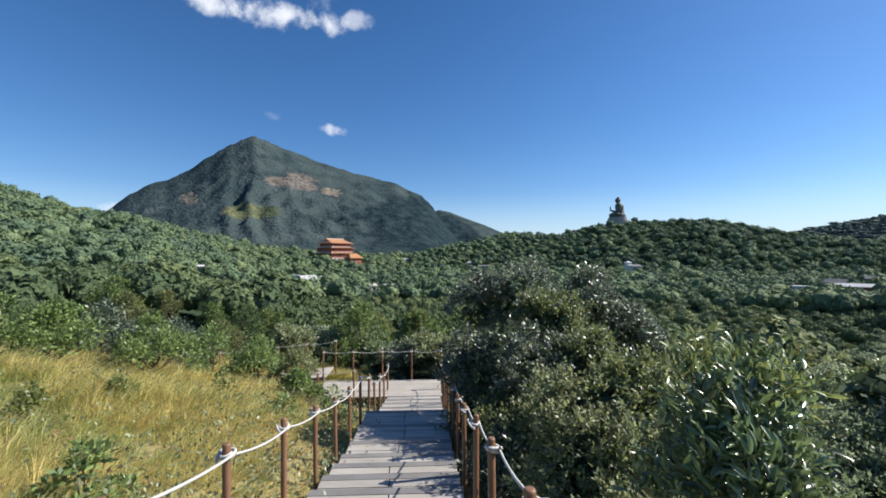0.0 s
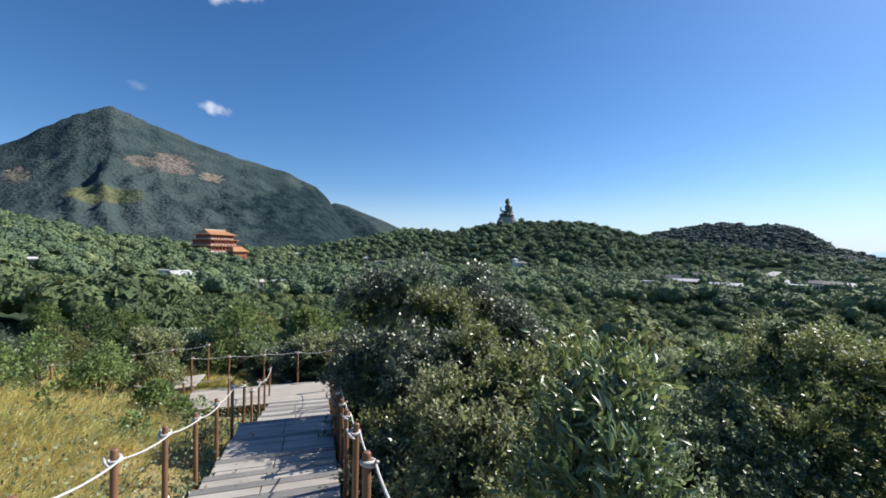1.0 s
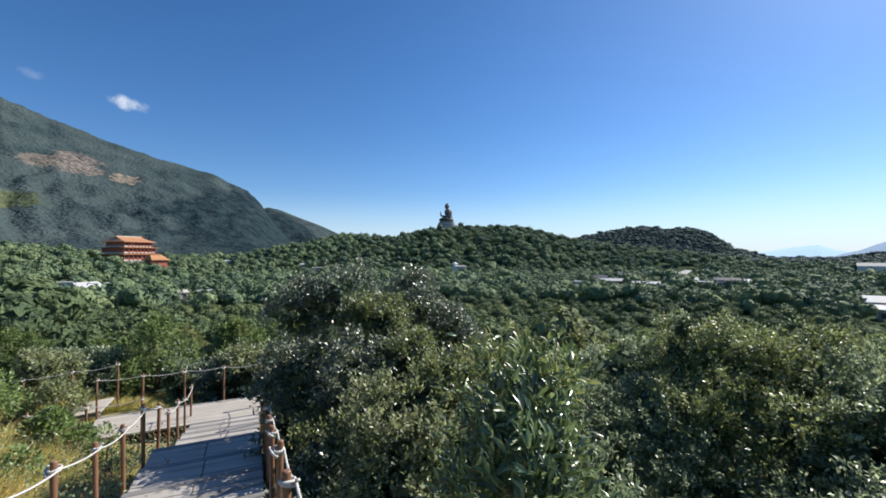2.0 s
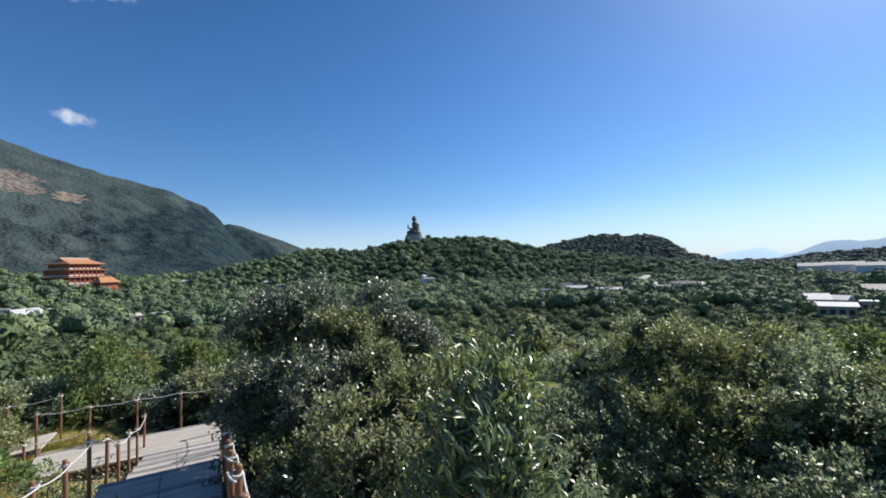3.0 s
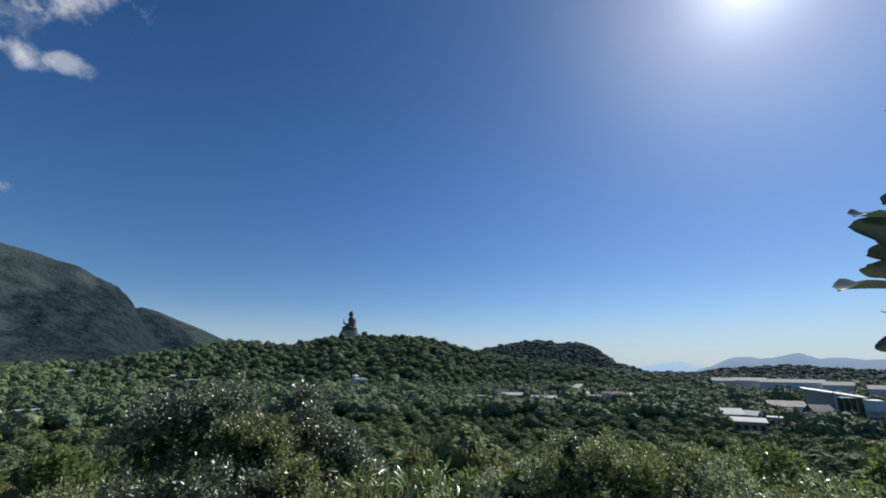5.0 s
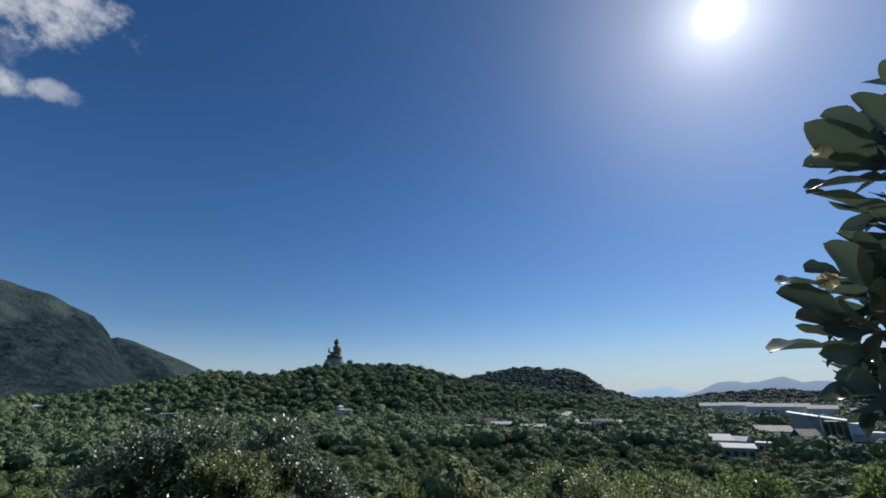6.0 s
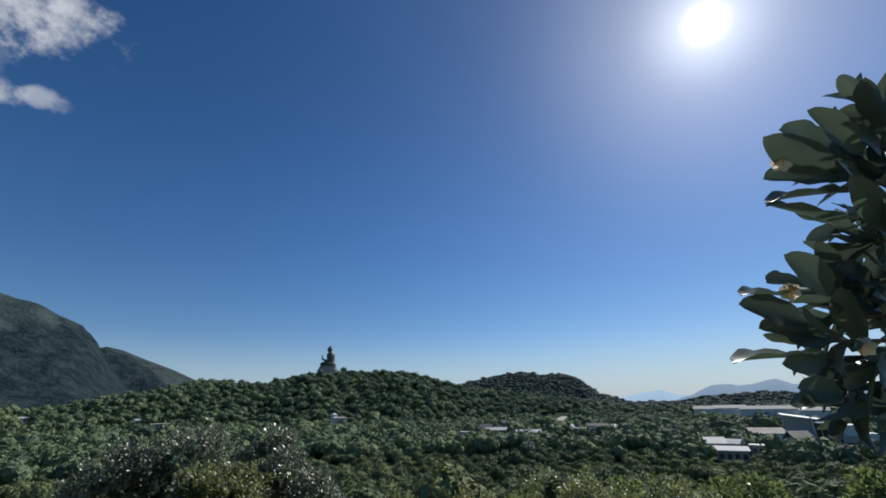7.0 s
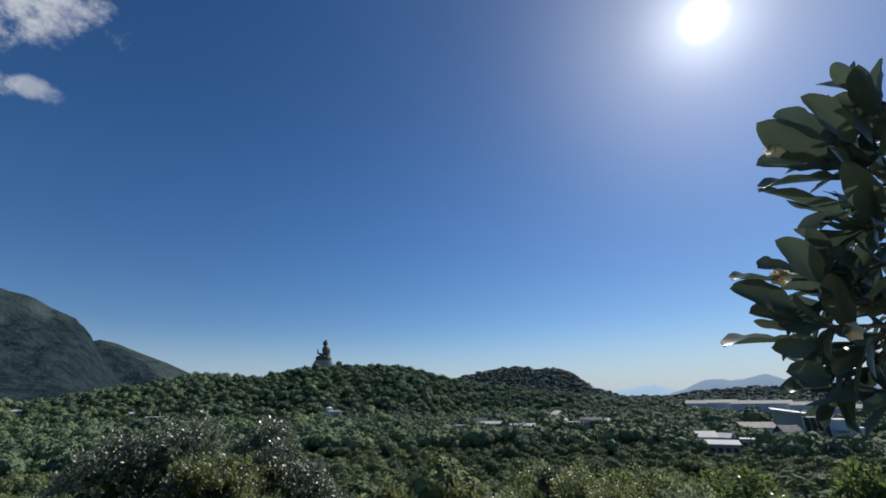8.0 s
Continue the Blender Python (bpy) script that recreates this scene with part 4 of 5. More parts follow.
# ---- shrubs beside the path ----
def build_shrub(name, lobes, mat, count, leaf, seed, label, slim=0.5, upright=0.3, shape=small_leaves, light=(), light_mat=None, category="shrub", clumps=11):
    """Stems rising from the ground to uneven heads of leaves. lobes: x, y, z, radius; light: heads whose leaves are another green."""
    rng = np.random.default_rng(seed)
    h = np.array(lobes, float)
    cx, cy = float(h[:, 0].mean()), float(h[:, 1].mean())
    foot = Vector((cx, cy, float(ground_z(cx, cy))))
    root = thing(name, pose(*foot), label, category)
    h[:, :3] -= np.array(foot)
    bars = []
    for i, (x, y, z, r) in enumerate(h):
        k = 0.75
        gx, gy = x * k, y * k
        gz = float(ground_z(cx + gx, cy + gy)) - foot.z - 0.15
        bars.append((limb((gx, gy, gz), (x, y, z), rng, 6, 0.2), np.linspace(0.03, 0.009, 6)))
        for _ in range(5):
            e = np.array((x, y, z)) + unit(rng.normal(0, 1, 3)) * r * 0.85
            bars.append((limb((x, y, z - r * 0.5), e, rng, 4, 0.2), np.linspace(0.01, 0.003, 4)))
    place("stem", tubes_mesh("stem", bars, BARK, 5), root)
    heads_in = h.copy()
    # every head breaks up into smaller clumps with gaps between them
    if clumps:
        cd = unit(rng.normal(0, 1, (len(h), clumps, 3)) + np.array([0, 0, 0.35]))
        sub_h = np.concatenate([h[:, None, :3] + cd * (h[:, 3] * 0.78)[:, None, None], np.repeat(h[:, None, 3:], clumps, 1) * rng.uniform(0.26, 0.46, (len(h), clumps, 1))], -1).reshape(-1, 4)
        owner = np.repeat(np.arange(len(h)), clumps)
        h = sub_h
    else:
        owner = np.arange(len(h))
    per = (count * h[:, 3] ** 2 / (h[:, 3] ** 2).sum()).astype(int)
    n = int(per.sum())
    # leaves gather in sprays of a dozen
    sprays = max(1, n // 20)
    sd = unit(rng.normal(0, 1, (sprays, 3)))
    sd[:, 2] = np.where(sd[:, 2] < -0.6, -sd[:, 2], sd[:, 2])
    sidx = rng.choice(len(h), sprays, p=per / per.sum())
    lump = 1 + 0.25 * np.sin(sd[:, 0] * 6 + sidx * 1.3) * np.cos(sd[:, 1] * 5 + sidx)
    sp = h[sidx, :3] + sd * (h[sidx, 3] * lump * (1.12 - 0.6 * rng.random(sprays) ** 1.6))[:, None]
    k = np.arange(n) % sprays
    sway = unit(sd[k] * 0.6 + np.array([0, 0, upright]) + rng.normal(0, 0.25, (n, 3)))
    run = rng.uniform(-1.0, 1.0, n)[:, None]
    pos = sp[k] + rng.normal(0, leaf * 0.5, (n, 3)) + unit(sd[k] * 0.7 + np.array([0, 0, upright])) * run * leaf * 1.3
    way = unit(sway + rng.normal(0, 0.6, (n, 3)))
    # leaves turn outwards, upwards and to the open side of the path
    nrm = unit(sd[k] * 0.5 + rng.normal(0, 0.42, (n, 3)) + np.array([0.4, -0.3, 0.65]))
    size = leaf * rng.uniform(0.6, 1.25, n)
    V, F = shape(pos, way, nrm, size, size * slim)
    which = owner[sidx[k]] * 100 + (sidx[k] % 4 == 0) * 50
    if light and light_mat:
        rep = len(F) // n
        crown_me = np_mesh("foliage", V, F, mat)
        crown_me.materials.append(light_mat)
        sel = np.where(which % 100 == 50, True, np.isin(which // 100, light)) & np.isin(which // 100, light) & (rng.random(n) < 0.7)
        crown_me.polygons.foreach_set("material_index", np.repeat(sel.astype(np.int32), rep))
    else:
        crown_me = np_mesh("foliage", V, F, mat)
    place("foliage", crown_me, root)
    # larger dark leaves added deep inside, to block light and darken the gaps
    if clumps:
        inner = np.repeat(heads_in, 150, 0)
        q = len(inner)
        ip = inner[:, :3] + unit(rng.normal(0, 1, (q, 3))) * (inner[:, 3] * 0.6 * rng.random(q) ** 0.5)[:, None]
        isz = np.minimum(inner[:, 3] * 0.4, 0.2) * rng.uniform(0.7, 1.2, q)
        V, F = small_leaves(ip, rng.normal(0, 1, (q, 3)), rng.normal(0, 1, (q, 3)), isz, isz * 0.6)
        place("inner_foliage", np_mesh("inner_foliage", V, F, LEAF_INNER), root, "dark leaves added inside the shrub to shade it")
    return root


build_shrub("bushy_tree", ((-0.34, 8.50, 0.6, 0.70), (0.47, 8.32, 0.82, 0.75), (1.01, 7.82, 0.43, 0.62), (-0.20, 7.49, -0.36, 0.75), (0.65, 6.90, -0.17, 0.70), (0.17, 6.26, -0.85, 0.66), (-0.41, 7.42, -1.17, 0.60), (0.1, 5.44, -1.18, 0.55), (0.82, 7.85, 0.66, 0.40)),
            LEAF_DARK, 44000, 0.063, 51, "dense dark green bushy tree leaning over the steps", light=(2, 5, 8), light_mat=LEAF_LIGHT, category="tree")
build_shrub("bushy_tree", ((1.92, 8.71, 0.68, 0.75), (2.35, 8.09, 0.08, 0.70), (1.36, 6.81, -0.12, 0.65), (1.84, 7.00, -0.53, 0.70), (2.9, 8.3, -0.4, 0.7), (1.1, 7.6, 0.5, 0.4)),
            LEAF_DARK, 35000, 0.063, 52, "dark bushy tree with glinting leaves and yellowish tips", light=(2, 5), light_mat=LEAF_LIGHT, category="tree")
build_shrub("leafy_shrub", ((0.83, 4.78, -0.06, 0.50), (1.31, 4.74, 0.10, 0.50), (1.36, 4.18, -0.13, 0.50), (0.94, 4.20, -0.33, 0.50), (1.72, 4.90, 0.32, 0.40), (0.60, 4.20, -0.47, 0.40), (0.78, 5.86, -0.65, 0.60), (0.9, 3.6, -0.6, 0.45)),
            LEAF_OLIVE, 30000, 0.056, 53, "olive and yellow green shrub with small leaves", light=(1, 4), light_mat=LEAF_LIGHT)
build_shrub("long_leaved_shrub", ((1.3, 2.82, 1.0, 0.17), (1.38, 2.44, 1.03, 0.18), (1.2, 2.35, 0.75, 0.22), (1.54, 2.5, 1.0, 0.17), (1.28, 2.2, 0.78, 0.2), (1.28, 2.1, 0.6, 0.2), (1.1, 2.4, 0.5, 0.22), (1.35, 2.35, 0.55, 0.28), (1.2, 2.6, 0.5, 0.3), (1.38, 2.7, 0.75, 0.25)),
            LEAF_SHINY, 4600, 0.088, 54, "shrub with long glossy upright green leaves", slim=0.25, upright=1.2, shape=leaves, clumps=0, light=(0, 3), light_mat=LEAF_LIGHT)
build_shrub("spreading_shrub", ((4.36, 5.29, 0.05, 0.60), (4.83, 4.72, 0.36, 0.58), (5.10, 4.11, 0.33, 0.66), (3.94, 4.37, -0.36, 0.66), (4.34, 3.78, -0.2, 0.66), (3.60, 4.86, -0.5, 0.55), (3.2, 4.2, -0.75, 0.6), (3.8, 3.4, -0.65, 0.6), (4.75, 4.6, 0.85, 0.2)),
            LEAF_GREEN, 50000, 0.047, 55, "broad green shrub with small shiny leaves on the slope", light=(1, 4, 2), light_mat=LEAF_LIGHT)
build_shrub("spreading_shrub", ((5.33, 3.46, 0.3, 0.7), (5.42, 2.87, 0.25, 0.66), (5.41, 2.44, 0.26, 0.66), (4.59, 3.15, -0.14, 0.66), (4.72, 2.60, -0.08, 0.58), (4.76, 2.15, 0.0, 0.58), (5.28, 2.0, 0.15, 0.66), (4.0, 2.6, -0.65, 0.6), (5.6, 1.5, 0.0, 0.6), (4.1, 2.1, -0.3, 0.5), (3.9, 1.6, -0.4, 0.5), (4.4, 1.2, -0.15, 0.55)),
            LEAF_GREEN, 56000, 0.047, 56, "green shrub with yellowish sprays on the slope", light=(0, 3, 6), light_mat=LEAF_LIGHT)
build_shrub("leafy_shrub", ((2.4, 5.4, -0.5, 0.7), (2.9, 4.9, -0.7, 0.65), (3.2, 5.9, -0.6, 0.7), (2.3, 6.2, -0.6, 0.6), (2.2, 4.2, -0.8, 0.6), (2.6, 3.4, -0.7, 0.6), (1.9, 3.4, -0.35, 0.45)),
            LEAF_GREEN, 27000, 0.058, 57, "low green shrub filling the slope below the steps")
build_shrub("sapling", ((0.98, 3.0, -0.25, 0.14), (0.9, 2.85, -0.42, 0.16), (1.05, 2.8, -0.5, 0.16)), LEAF_GREEN, 120, 0.12, 58, "young sapling with pale broad leaves", slim=0.42, upright=0.6, shape=leaves, clumps=0)
# shrubs further down the slope
for k, (az, r, s, mat, lab) in enumerate(((-36, 11, 1.0, LEAF_GREEN, "rounded green shrub on the slope"), (-50, 10.5, 1.1, LEAF_OLIVE, "olive green shrub on the slope"), (-63, 11, 1.1, LEAF_GREEN, "rounded green shrub on the slope"),
                                          (-76, 10, 1.1, LEAF_DARK, "dark green shrub on the slope"), (-24, 12.5, 1.0, LEAF_OLIVE, "olive green shrub on the slope"), (-43, 8.6, 0.8, LEAF_GREEN, "low green shrub on the slope"),
                                          (-70, 7.9, 0.8, LEAF_GREEN, "low green shrub on the slope"), (-12, 12.5, 1.0, LEAF_DARK, "dark green shrub below the landing"), (4, 17.5, 1.0, LEAF_DARK, "dark leafy shrub behind the landing"),
                                          (8.5, 17.2, 0.95, LEAF_OLIVE, "olive shrub behind the landing rail"), (12.5, 17.4, 0.9, LEAF_DARK, "dark leafy shrub behind the landing"), (-3, 14.8, 1.1, LEAF_DARK, "dark shrub beside the landing"),
                                          (16.5, 18.2, 0.8, LEAF_GREEN, "green shrub behind the lower walkway"), (22, 19.6, 1.0, LEAF_LIGHT, "yellow green shrub behind the landing"), (26, 19.2, 1.0, LEAF_GREEN, "green shrub behind the lower walkway"), (29.5, 18.0, 0.9, LEAF_OLIVE, "olive shrub behind the lower walkway"), (19, 20.2, 1.0, LEAF_DARK, "dark shrub behind the lower walkway"))):
    x, y, z = spot(az, r)
    rr = np.random.default_rng(300 + k)
    lobes = [(x + rr.uniform(-0.8, 0.8) * s, y + rr.uniform(-0.8, 0.8) * s, z + s * rr.uniform(0.5, 1.35), s * rr.uniform(0.5, 0.75)) for _ in range(7)]
    build_shrub("slope_shrub", lobes, mat, 9000, 0.11, 320 + k, lab, light=(1,) if k % 2 else (), light_mat=LEAF_LIGHT)
# small trees and bushes standing in the long grass
for k, (az, r, hgt, wide, mat, lab) in enumerate(((51, 13.5, 1.7, 1.0, TREE_BRIGHT, "small thin-stemmed tree standing in long grass"), (43, 13.2, 1.75, 1.0, TREE_BRIGHT, "small spreading tree standing in long grass"), (47.5, 15.6, 1.8, 1.2, LEAF_DARK, "small dark green tree above the grass"),
                                                  (37, 15.5, 1.9, 1.3, TREE_BRIGHT, "small leafy tree at the edge of the grass"), (32, 15, 1.7, 1.2, TREE_BRIGHT, "small leafy tree at the edge of the grass"), (55, 16, 1.8, 1.2, TREE_BRIGHT, "small green tree above the grass"),
                                                  (27.5, 15.5, 1.3, 0.9, LEAF_OLIVE, "olive bush near the lower walkway"), (60, 13, 1.8, 1.2, LEAF_OLIVE, "olive bushy tree in the grass"), (27, 12.6, 0.9, 0.7, TREE_BRIGHT, "green bush near the lower walkway"), (40.5, 18, 2.0, 1.4, LEAF_DARK, "small dark tree at the edge of the grass"))):
    x, y, z = spot(az, r)
    build_tree("small_tree", hgt, wide, mat, 2800, 0.11, 400 + k, lab, pose(x, y, z - 0.05, 0, 0, k * 47), 0.3 if k < 2 else 0.12, 8)
for k, (az, r) in enumerate(((46, 9.4), (49, 5.2), (36, 10.2), (29, 9.4), (53, 8.0), (22.5, 9.2))):
    x, y, z = spot(az, r)
    build_tree("low_bush", 0.5 + 0.04 * r * (k % 3) * 0.5, 0.38, TREE_BRIGHT if k % 2 else LEAF_LIGHT, 420, 0.085, 450 + k, "low green bush among the grass", pose(x, y, z - 0.02, 0, 0, k * 70), 0.1, 6, "bush", "low bushes in the grass")


def build_grass():
    rng = np.random.default_rng(61)
    for name, tufts, mat, hgt, green, label in (("long_grass", 7200, GRASS, (0.24, 0.6), False, "long dry yellow grass on the slope"), ("green_grass", 3400, GRASS_GREEN, (0.18, 0.5), True, "shorter green grass beside the steps")):
        u = rng.uniform(-1.5, 19, tufts * 3)
        v = -1.55 - rng.uniform(0, 1, tufts * 3) ** 1.3 * 15
        x, y = FWD[0] * u + RIGHT[0] * v, FWD[1] * u + RIGHT[1] * v
        r = np.hypot(x, y)
        patch = fbm(x * 0.4, y * 0.4, 3, 91)
        close = np.exp(-(-v - 1.5) / 1.6)
        keep = (r > 1.6) & ~((u > 11.9) & (v > -4.0) & (u < 15.8)) & (r < 20)
        keep &= (patch + close * 0.5 > 0.5) if green else (patch - close * 0.35 < 0.62)
        sel = np.nonzero(keep)[0][:tufts]
        x, y, v, r = x[sel], y[sel], v[sel], r[sel]
        z = ground_z(x, y)
        per = 28
        n = len(x) * per
        tall = np.repeat(rng.uniform(*hgt, len(x)) * np.clip((-v - 1.5) / 3.2, 0.16, 1), per) * rng.uniform(0.6, 1.15, n)
        ang = rng.uniform(0, 2 * np.pi, n)
        wind = np.array([0.5, -0.25, 0])
        lean = np.stack([np.cos(ang), np.sin(ang), ang * 0], -1) * rng.uniform(0.3, 1.1, n)[:, None] + wind * rng.uniform(0.1, 1.0, n)[:, None]
        base = np.repeat(np.stack([x, y, z - 0.03], -1), per, 0) + np.stack([np.cos(ang), np.sin(ang), ang * 0], -1) * rng.uniform(0.0, 0.16, n)[:, None]
        up = np.array([0, 0, 1.0])
        t = tall[:, None]
        p1 = base + (up * 0.55 + lean * 0.22) * t
        p2 = base + (up * 0.88 + lean * 0.85) * t
        side = np.stack([-np.sin(ang + 0.8), np.cos(ang + 0.8), ang * 0], -1) * (0.0016 + 0.00032 * np.repeat(r, per))[:, None]
        V = np.stack([base, p1 + side, p1 - side, p2], 1).reshape(-1, 3)
        i = np.arange(n)[:, None, None] * 4
        F = (i + np.array([(0, 1, 2), (2, 1, 3)])[None]).reshape(-1, 3)
        place(name, np_mesh(name, V, F, mat), None, label, "grass", kind="stuff")


build_grass()


def build_undergrowth():
    """Small broad-leaved weeds and withered stalks among the grass."""
    rng = np.random.default_rng(66)
    for name, clumps, per, mat, size, low, high, label in (("green_weeds", 620, 26, LEAF_GREEN, 0.055, 0.03, 0.4, "green broad-leaved weeds among the grass"), ("olive_weeds", 420, 26, LEAF_OLIVE, 0.05, 0.05, 0.5, "olive weeds among the grass"), ("withered_weeds", 260, 22, DRY, 0.045, 0.1, 0.55, "withered brown weeds among the grass")):
        u = rng.uniform(-1, 15, clumps)
        v = -1.5 - rng.uniform(0, 1, clumps) ** 1.5 * 12
        ok = ~((u > 12.2) & (v > -4.0))
        u, v = u[ok], v[ok]
        x, y = FWD[0] * u + RIGHT[0] * v, FWD[1] * u + RIGHT[1] * v
        z = ground_z(x, y)
        n = len(x) * per
        c = np.repeat(np.stack([x, y, z], -1), per, 0)
        spread = np.repeat(rng.uniform(0.08, 0.32, len(x)), per)
        pos = c + rng.normal(0, 1, (n, 3)) * np.stack([spread, spread, spread * 0], -1)
        pos[:, 2] += rng.uniform(low, high, n) * np.clip(spread / 0.2, 0.4, 1.3)
        way = unit(rng.normal(0, 1, (n, 3)) + np.array([0, 0, 0.5]))
        nrm = unit(rng.normal(0, 0.5, (n, 3)) + np.array([0, 0, 1]))
        s = size * rng.uniform(0.6, 1.5, n)
        V, F = small_leaves(pos, way, nrm, s, s * 0.5)
        place(name, np_mesh(name, V, F, mat), None, label, "weeds", kind="stuff")
    # low turf on the ground behind and beside the walkway
    n = 26000
    a, r = rng.uniform(0, 2 * np.pi, n), np.sqrt(rng.uniform(0.5, 15 ** 2, n))
    x, y = np.cos(a) * r, np.sin(a) * r
    u, v = x * FWD[0] + y * FWD[1], x * RIGHT[0] + y * RIGHT[1]
    ok = ~((v > V_LEFT - 0.1) & (v < V_RIGHT + 0.1)) & ((u < 0.5) | (v > 0.4))
    x, y = x[ok], y[ok]
    base = np.stack([x, y, ground_z(x, y) - 0.02], -1)
    way = unit(rng.normal(0, 0.5, (len(x), 3)) + np.array([0, 0, 1.0]))
    V, F = small_leaves(base, way, unit(rng.normal(0, 1, (len(x), 3))), rng.uniform(0.12, 0.4, len(x)), 0.016)
    place("rough_turf", np_mesh("rough_turf", V, F, GRASS_GREEN), None, "rough green turf beside the walkway", "grass", kind="stuff")


DRY = material("withered leaves", (0.2, 0.12, 0.06), (0.3, 0.2, 0.11), 1.0, 0.7, island=0.35, through_light=0.25)
build_undergrowth()


# ---- flowering shrub close beside the camera ----
def build_flowering_shrub():
    rng = np.random.default_rng(71)
    foot = Vector((1.38, -0.02, float(ground_z(1.38, -0.02))))
    root = thing("flowering_shrub", pose(*foot), "tall evergreen shrub with thick dark leaves and cream flowers", "shrub")
    # whorls at the ends of twigs
    whorls = ((1.117, 0.101, 2.355), (1.164, 0.14, 2.344), (1.271, 0.13, 2.359), (1.142, 0.128, 2.26), (1.161, 0.165, 2.291), (1.304, 0.148, 2.273), (1.152, 0.165, 2.162), (1.191, 0.18, 2.216), (1.325, 0.187, 2.158), (1.154, 0.206, 2.068), (1.189, 0.238, 2.087), (1.333, 0.224, 2.063), (1.12, 0.246, 2.023), (1.229, 0.252, 2.002), (1.28, 0.298, 1.969), (1.189, 0.216, 1.997), (1.263, 0.255, 1.948), (1.301, 0.305, 1.925), (1.224, 0.226, 1.927), (1.247, 0.103, 2.312), (1.351, 0.15, 2.205), (1.221, 0.165, 2.066), (1.321, 0.202, 1.987), (1.237, 0.282, 2.065), (1.17, 0.18, 2.104), (1.245, 0.081, 2.365), (1.263, 0.224, 2.159))
    stem_top = Vector((1.3, -0.06, 2.1)) - foot
    bars = [(limb((0, 0, -0.2), stem_top, rng, 7, 0.1), np.linspace(0.022, 0.012, 7)), (limb(stem_top, stem_top + Vector((-0.06, 0.02, 0.5)), rng, 5, 0.1), np.linspace(0.012, 0.004, 5))]
    shapes = []
    for k in range(4):
        L, W = (0.088, 0.036) if k < 3 else (0.07, 0.03)
        shapes.append(leaf_mesh(L * (0.9 + 0.1 * k), W, 0.1 + 0.08 * k, 0.06 * k))
    for q, w in enumerate(whorls):
        p = Vector(w) - foot
        s = stem_top + Vector((0, 0, -0.25 + 0.06 * (q % 9)))
        bars.append((limb(s, p, rng, 6, 0.15), np.linspace(0.006, 0.0028, 6)))
        out = (p - s).normalized()
        n = 8
        for i in range(n):
            a = i * 2.4 + q
            tilt = rng.uniform(0.6, 1.45) if i > 2 else rng.uniform(0.2, 0.6)
            side = out.orthogonal().normalized()
            side.rotate(Matrix.Rotation(a, 3, out))
            way = (out * math.cos(tilt) + side * math.sin(tilt)).normalized()
            nrm = (out * math.sin(tilt) - side * math.cos(tilt) + Vector(rng.normal(0, 0.25, 3))).normalized()
            x = way.cross(nrm).normalized()
            m = Matrix((x, way, x.cross(way))).transposed().to_4x4()
            m.translation = p - out * (0.004 * i) + way * 0.004
            place("leaf", shapes[int(rng.integers(0, 4))], root, m=m @ Matrix.Scale(float(rng.uniform(0.68, 1.0)), 4))
    # leaves that reach out furthest, spray by spray: foot, tip and whether the broad side (0), the edge (1) or the glossy top (2) shows
    upper = (((1.138, 0.102, 2.322), (1.031, 0.091, 2.354), 0),
              ((1.088, 0.129, 2.275), (0.956, 0.133, 2.306), 0),
              ((1.092, 0.147, 2.286), (0.951, 0.165, 2.299), 0),
              ((1.055, 0.158, 2.256), (0.91, 0.178, 2.269), 0),
              ((1.09, 0.162, 2.253), (0.941, 0.198, 2.237), 0),
              ((1.161, 0.119, 2.282), (1.031, 0.121, 2.314), 0))
    middle = (((1.105, 0.162, 2.233), (0.943, 0.209, 2.209), 1),
              ((1.1, 0.17, 2.167), (0.924, 0.202, 2.197), 0),
              ((1.186, 0.15, 2.177), (1.058, 0.141, 2.233), 0),
              ((1.18, 0.151, 2.211), (1.049, 0.142, 2.27), 0),
              ((1.126, 0.225, 2.091), (1.031, 0.195, 2.147), 0),
              ((1.086, 0.215, 2.085), (0.962, 0.211, 2.123), 0),
              ((1.185, 0.185, 2.098), (1.063, 0.189, 2.118), 0),
              ((1.22, 0.164, 2.155), (1.105, 0.143, 2.219), 0))
    lower = (((1.072, 0.231, 2.095), (0.954, 0.239, 2.098), 0),
              ((1.035, 0.247, 2.082), (0.911, 0.26, 2.082), 1),
              ((1.06, 0.248, 2.045), (0.92, 0.262, 2.066), 0),
              ((1.096, 0.257, 2.032), (0.97, 0.268, 2.04), 0),
              ((1.076, 0.259, 1.998), (0.916, 0.294, 2.0), 2),
              ((1.107, 0.252, 2.0), (0.995, 0.263, 1.988), 0),
              ((1.135, 0.258, 1.949), (1.019, 0.262, 1.958), 0),
              ((1.151, 0.267, 1.935), (1.031, 0.276, 1.937), 1),
              ((1.177, 0.226, 2.02), (1.067, 0.202, 2.084), 0))
    for base, tip, turn in upper + middle + lower:
        b, e = Vector(base) - foot, Vector(tip) - foot
        way = (e - b).normalized()
        nrm = (Vector((-0.85, -0.2, 0.1)) + Vector(rng.normal(0, 0.22, 3)), Vector((0.2, -0.4, 0.95)), Vector((-0.05, -0.19, 0.95)))[turn]
        x = way.cross(nrm).normalized()
        m = Matrix((x, way, x.cross(way))).transposed().to_4x4()
        m.translation = b
        k = (e - b).length / 0.088
        place("leaf", shapes[1], root, m=m @ Matrix.Diagonal((k * rng.uniform(0.66, 0.88), k, k, 1)))
    place("stem", tubes_mesh("stem", bars, BARK, 6), root)
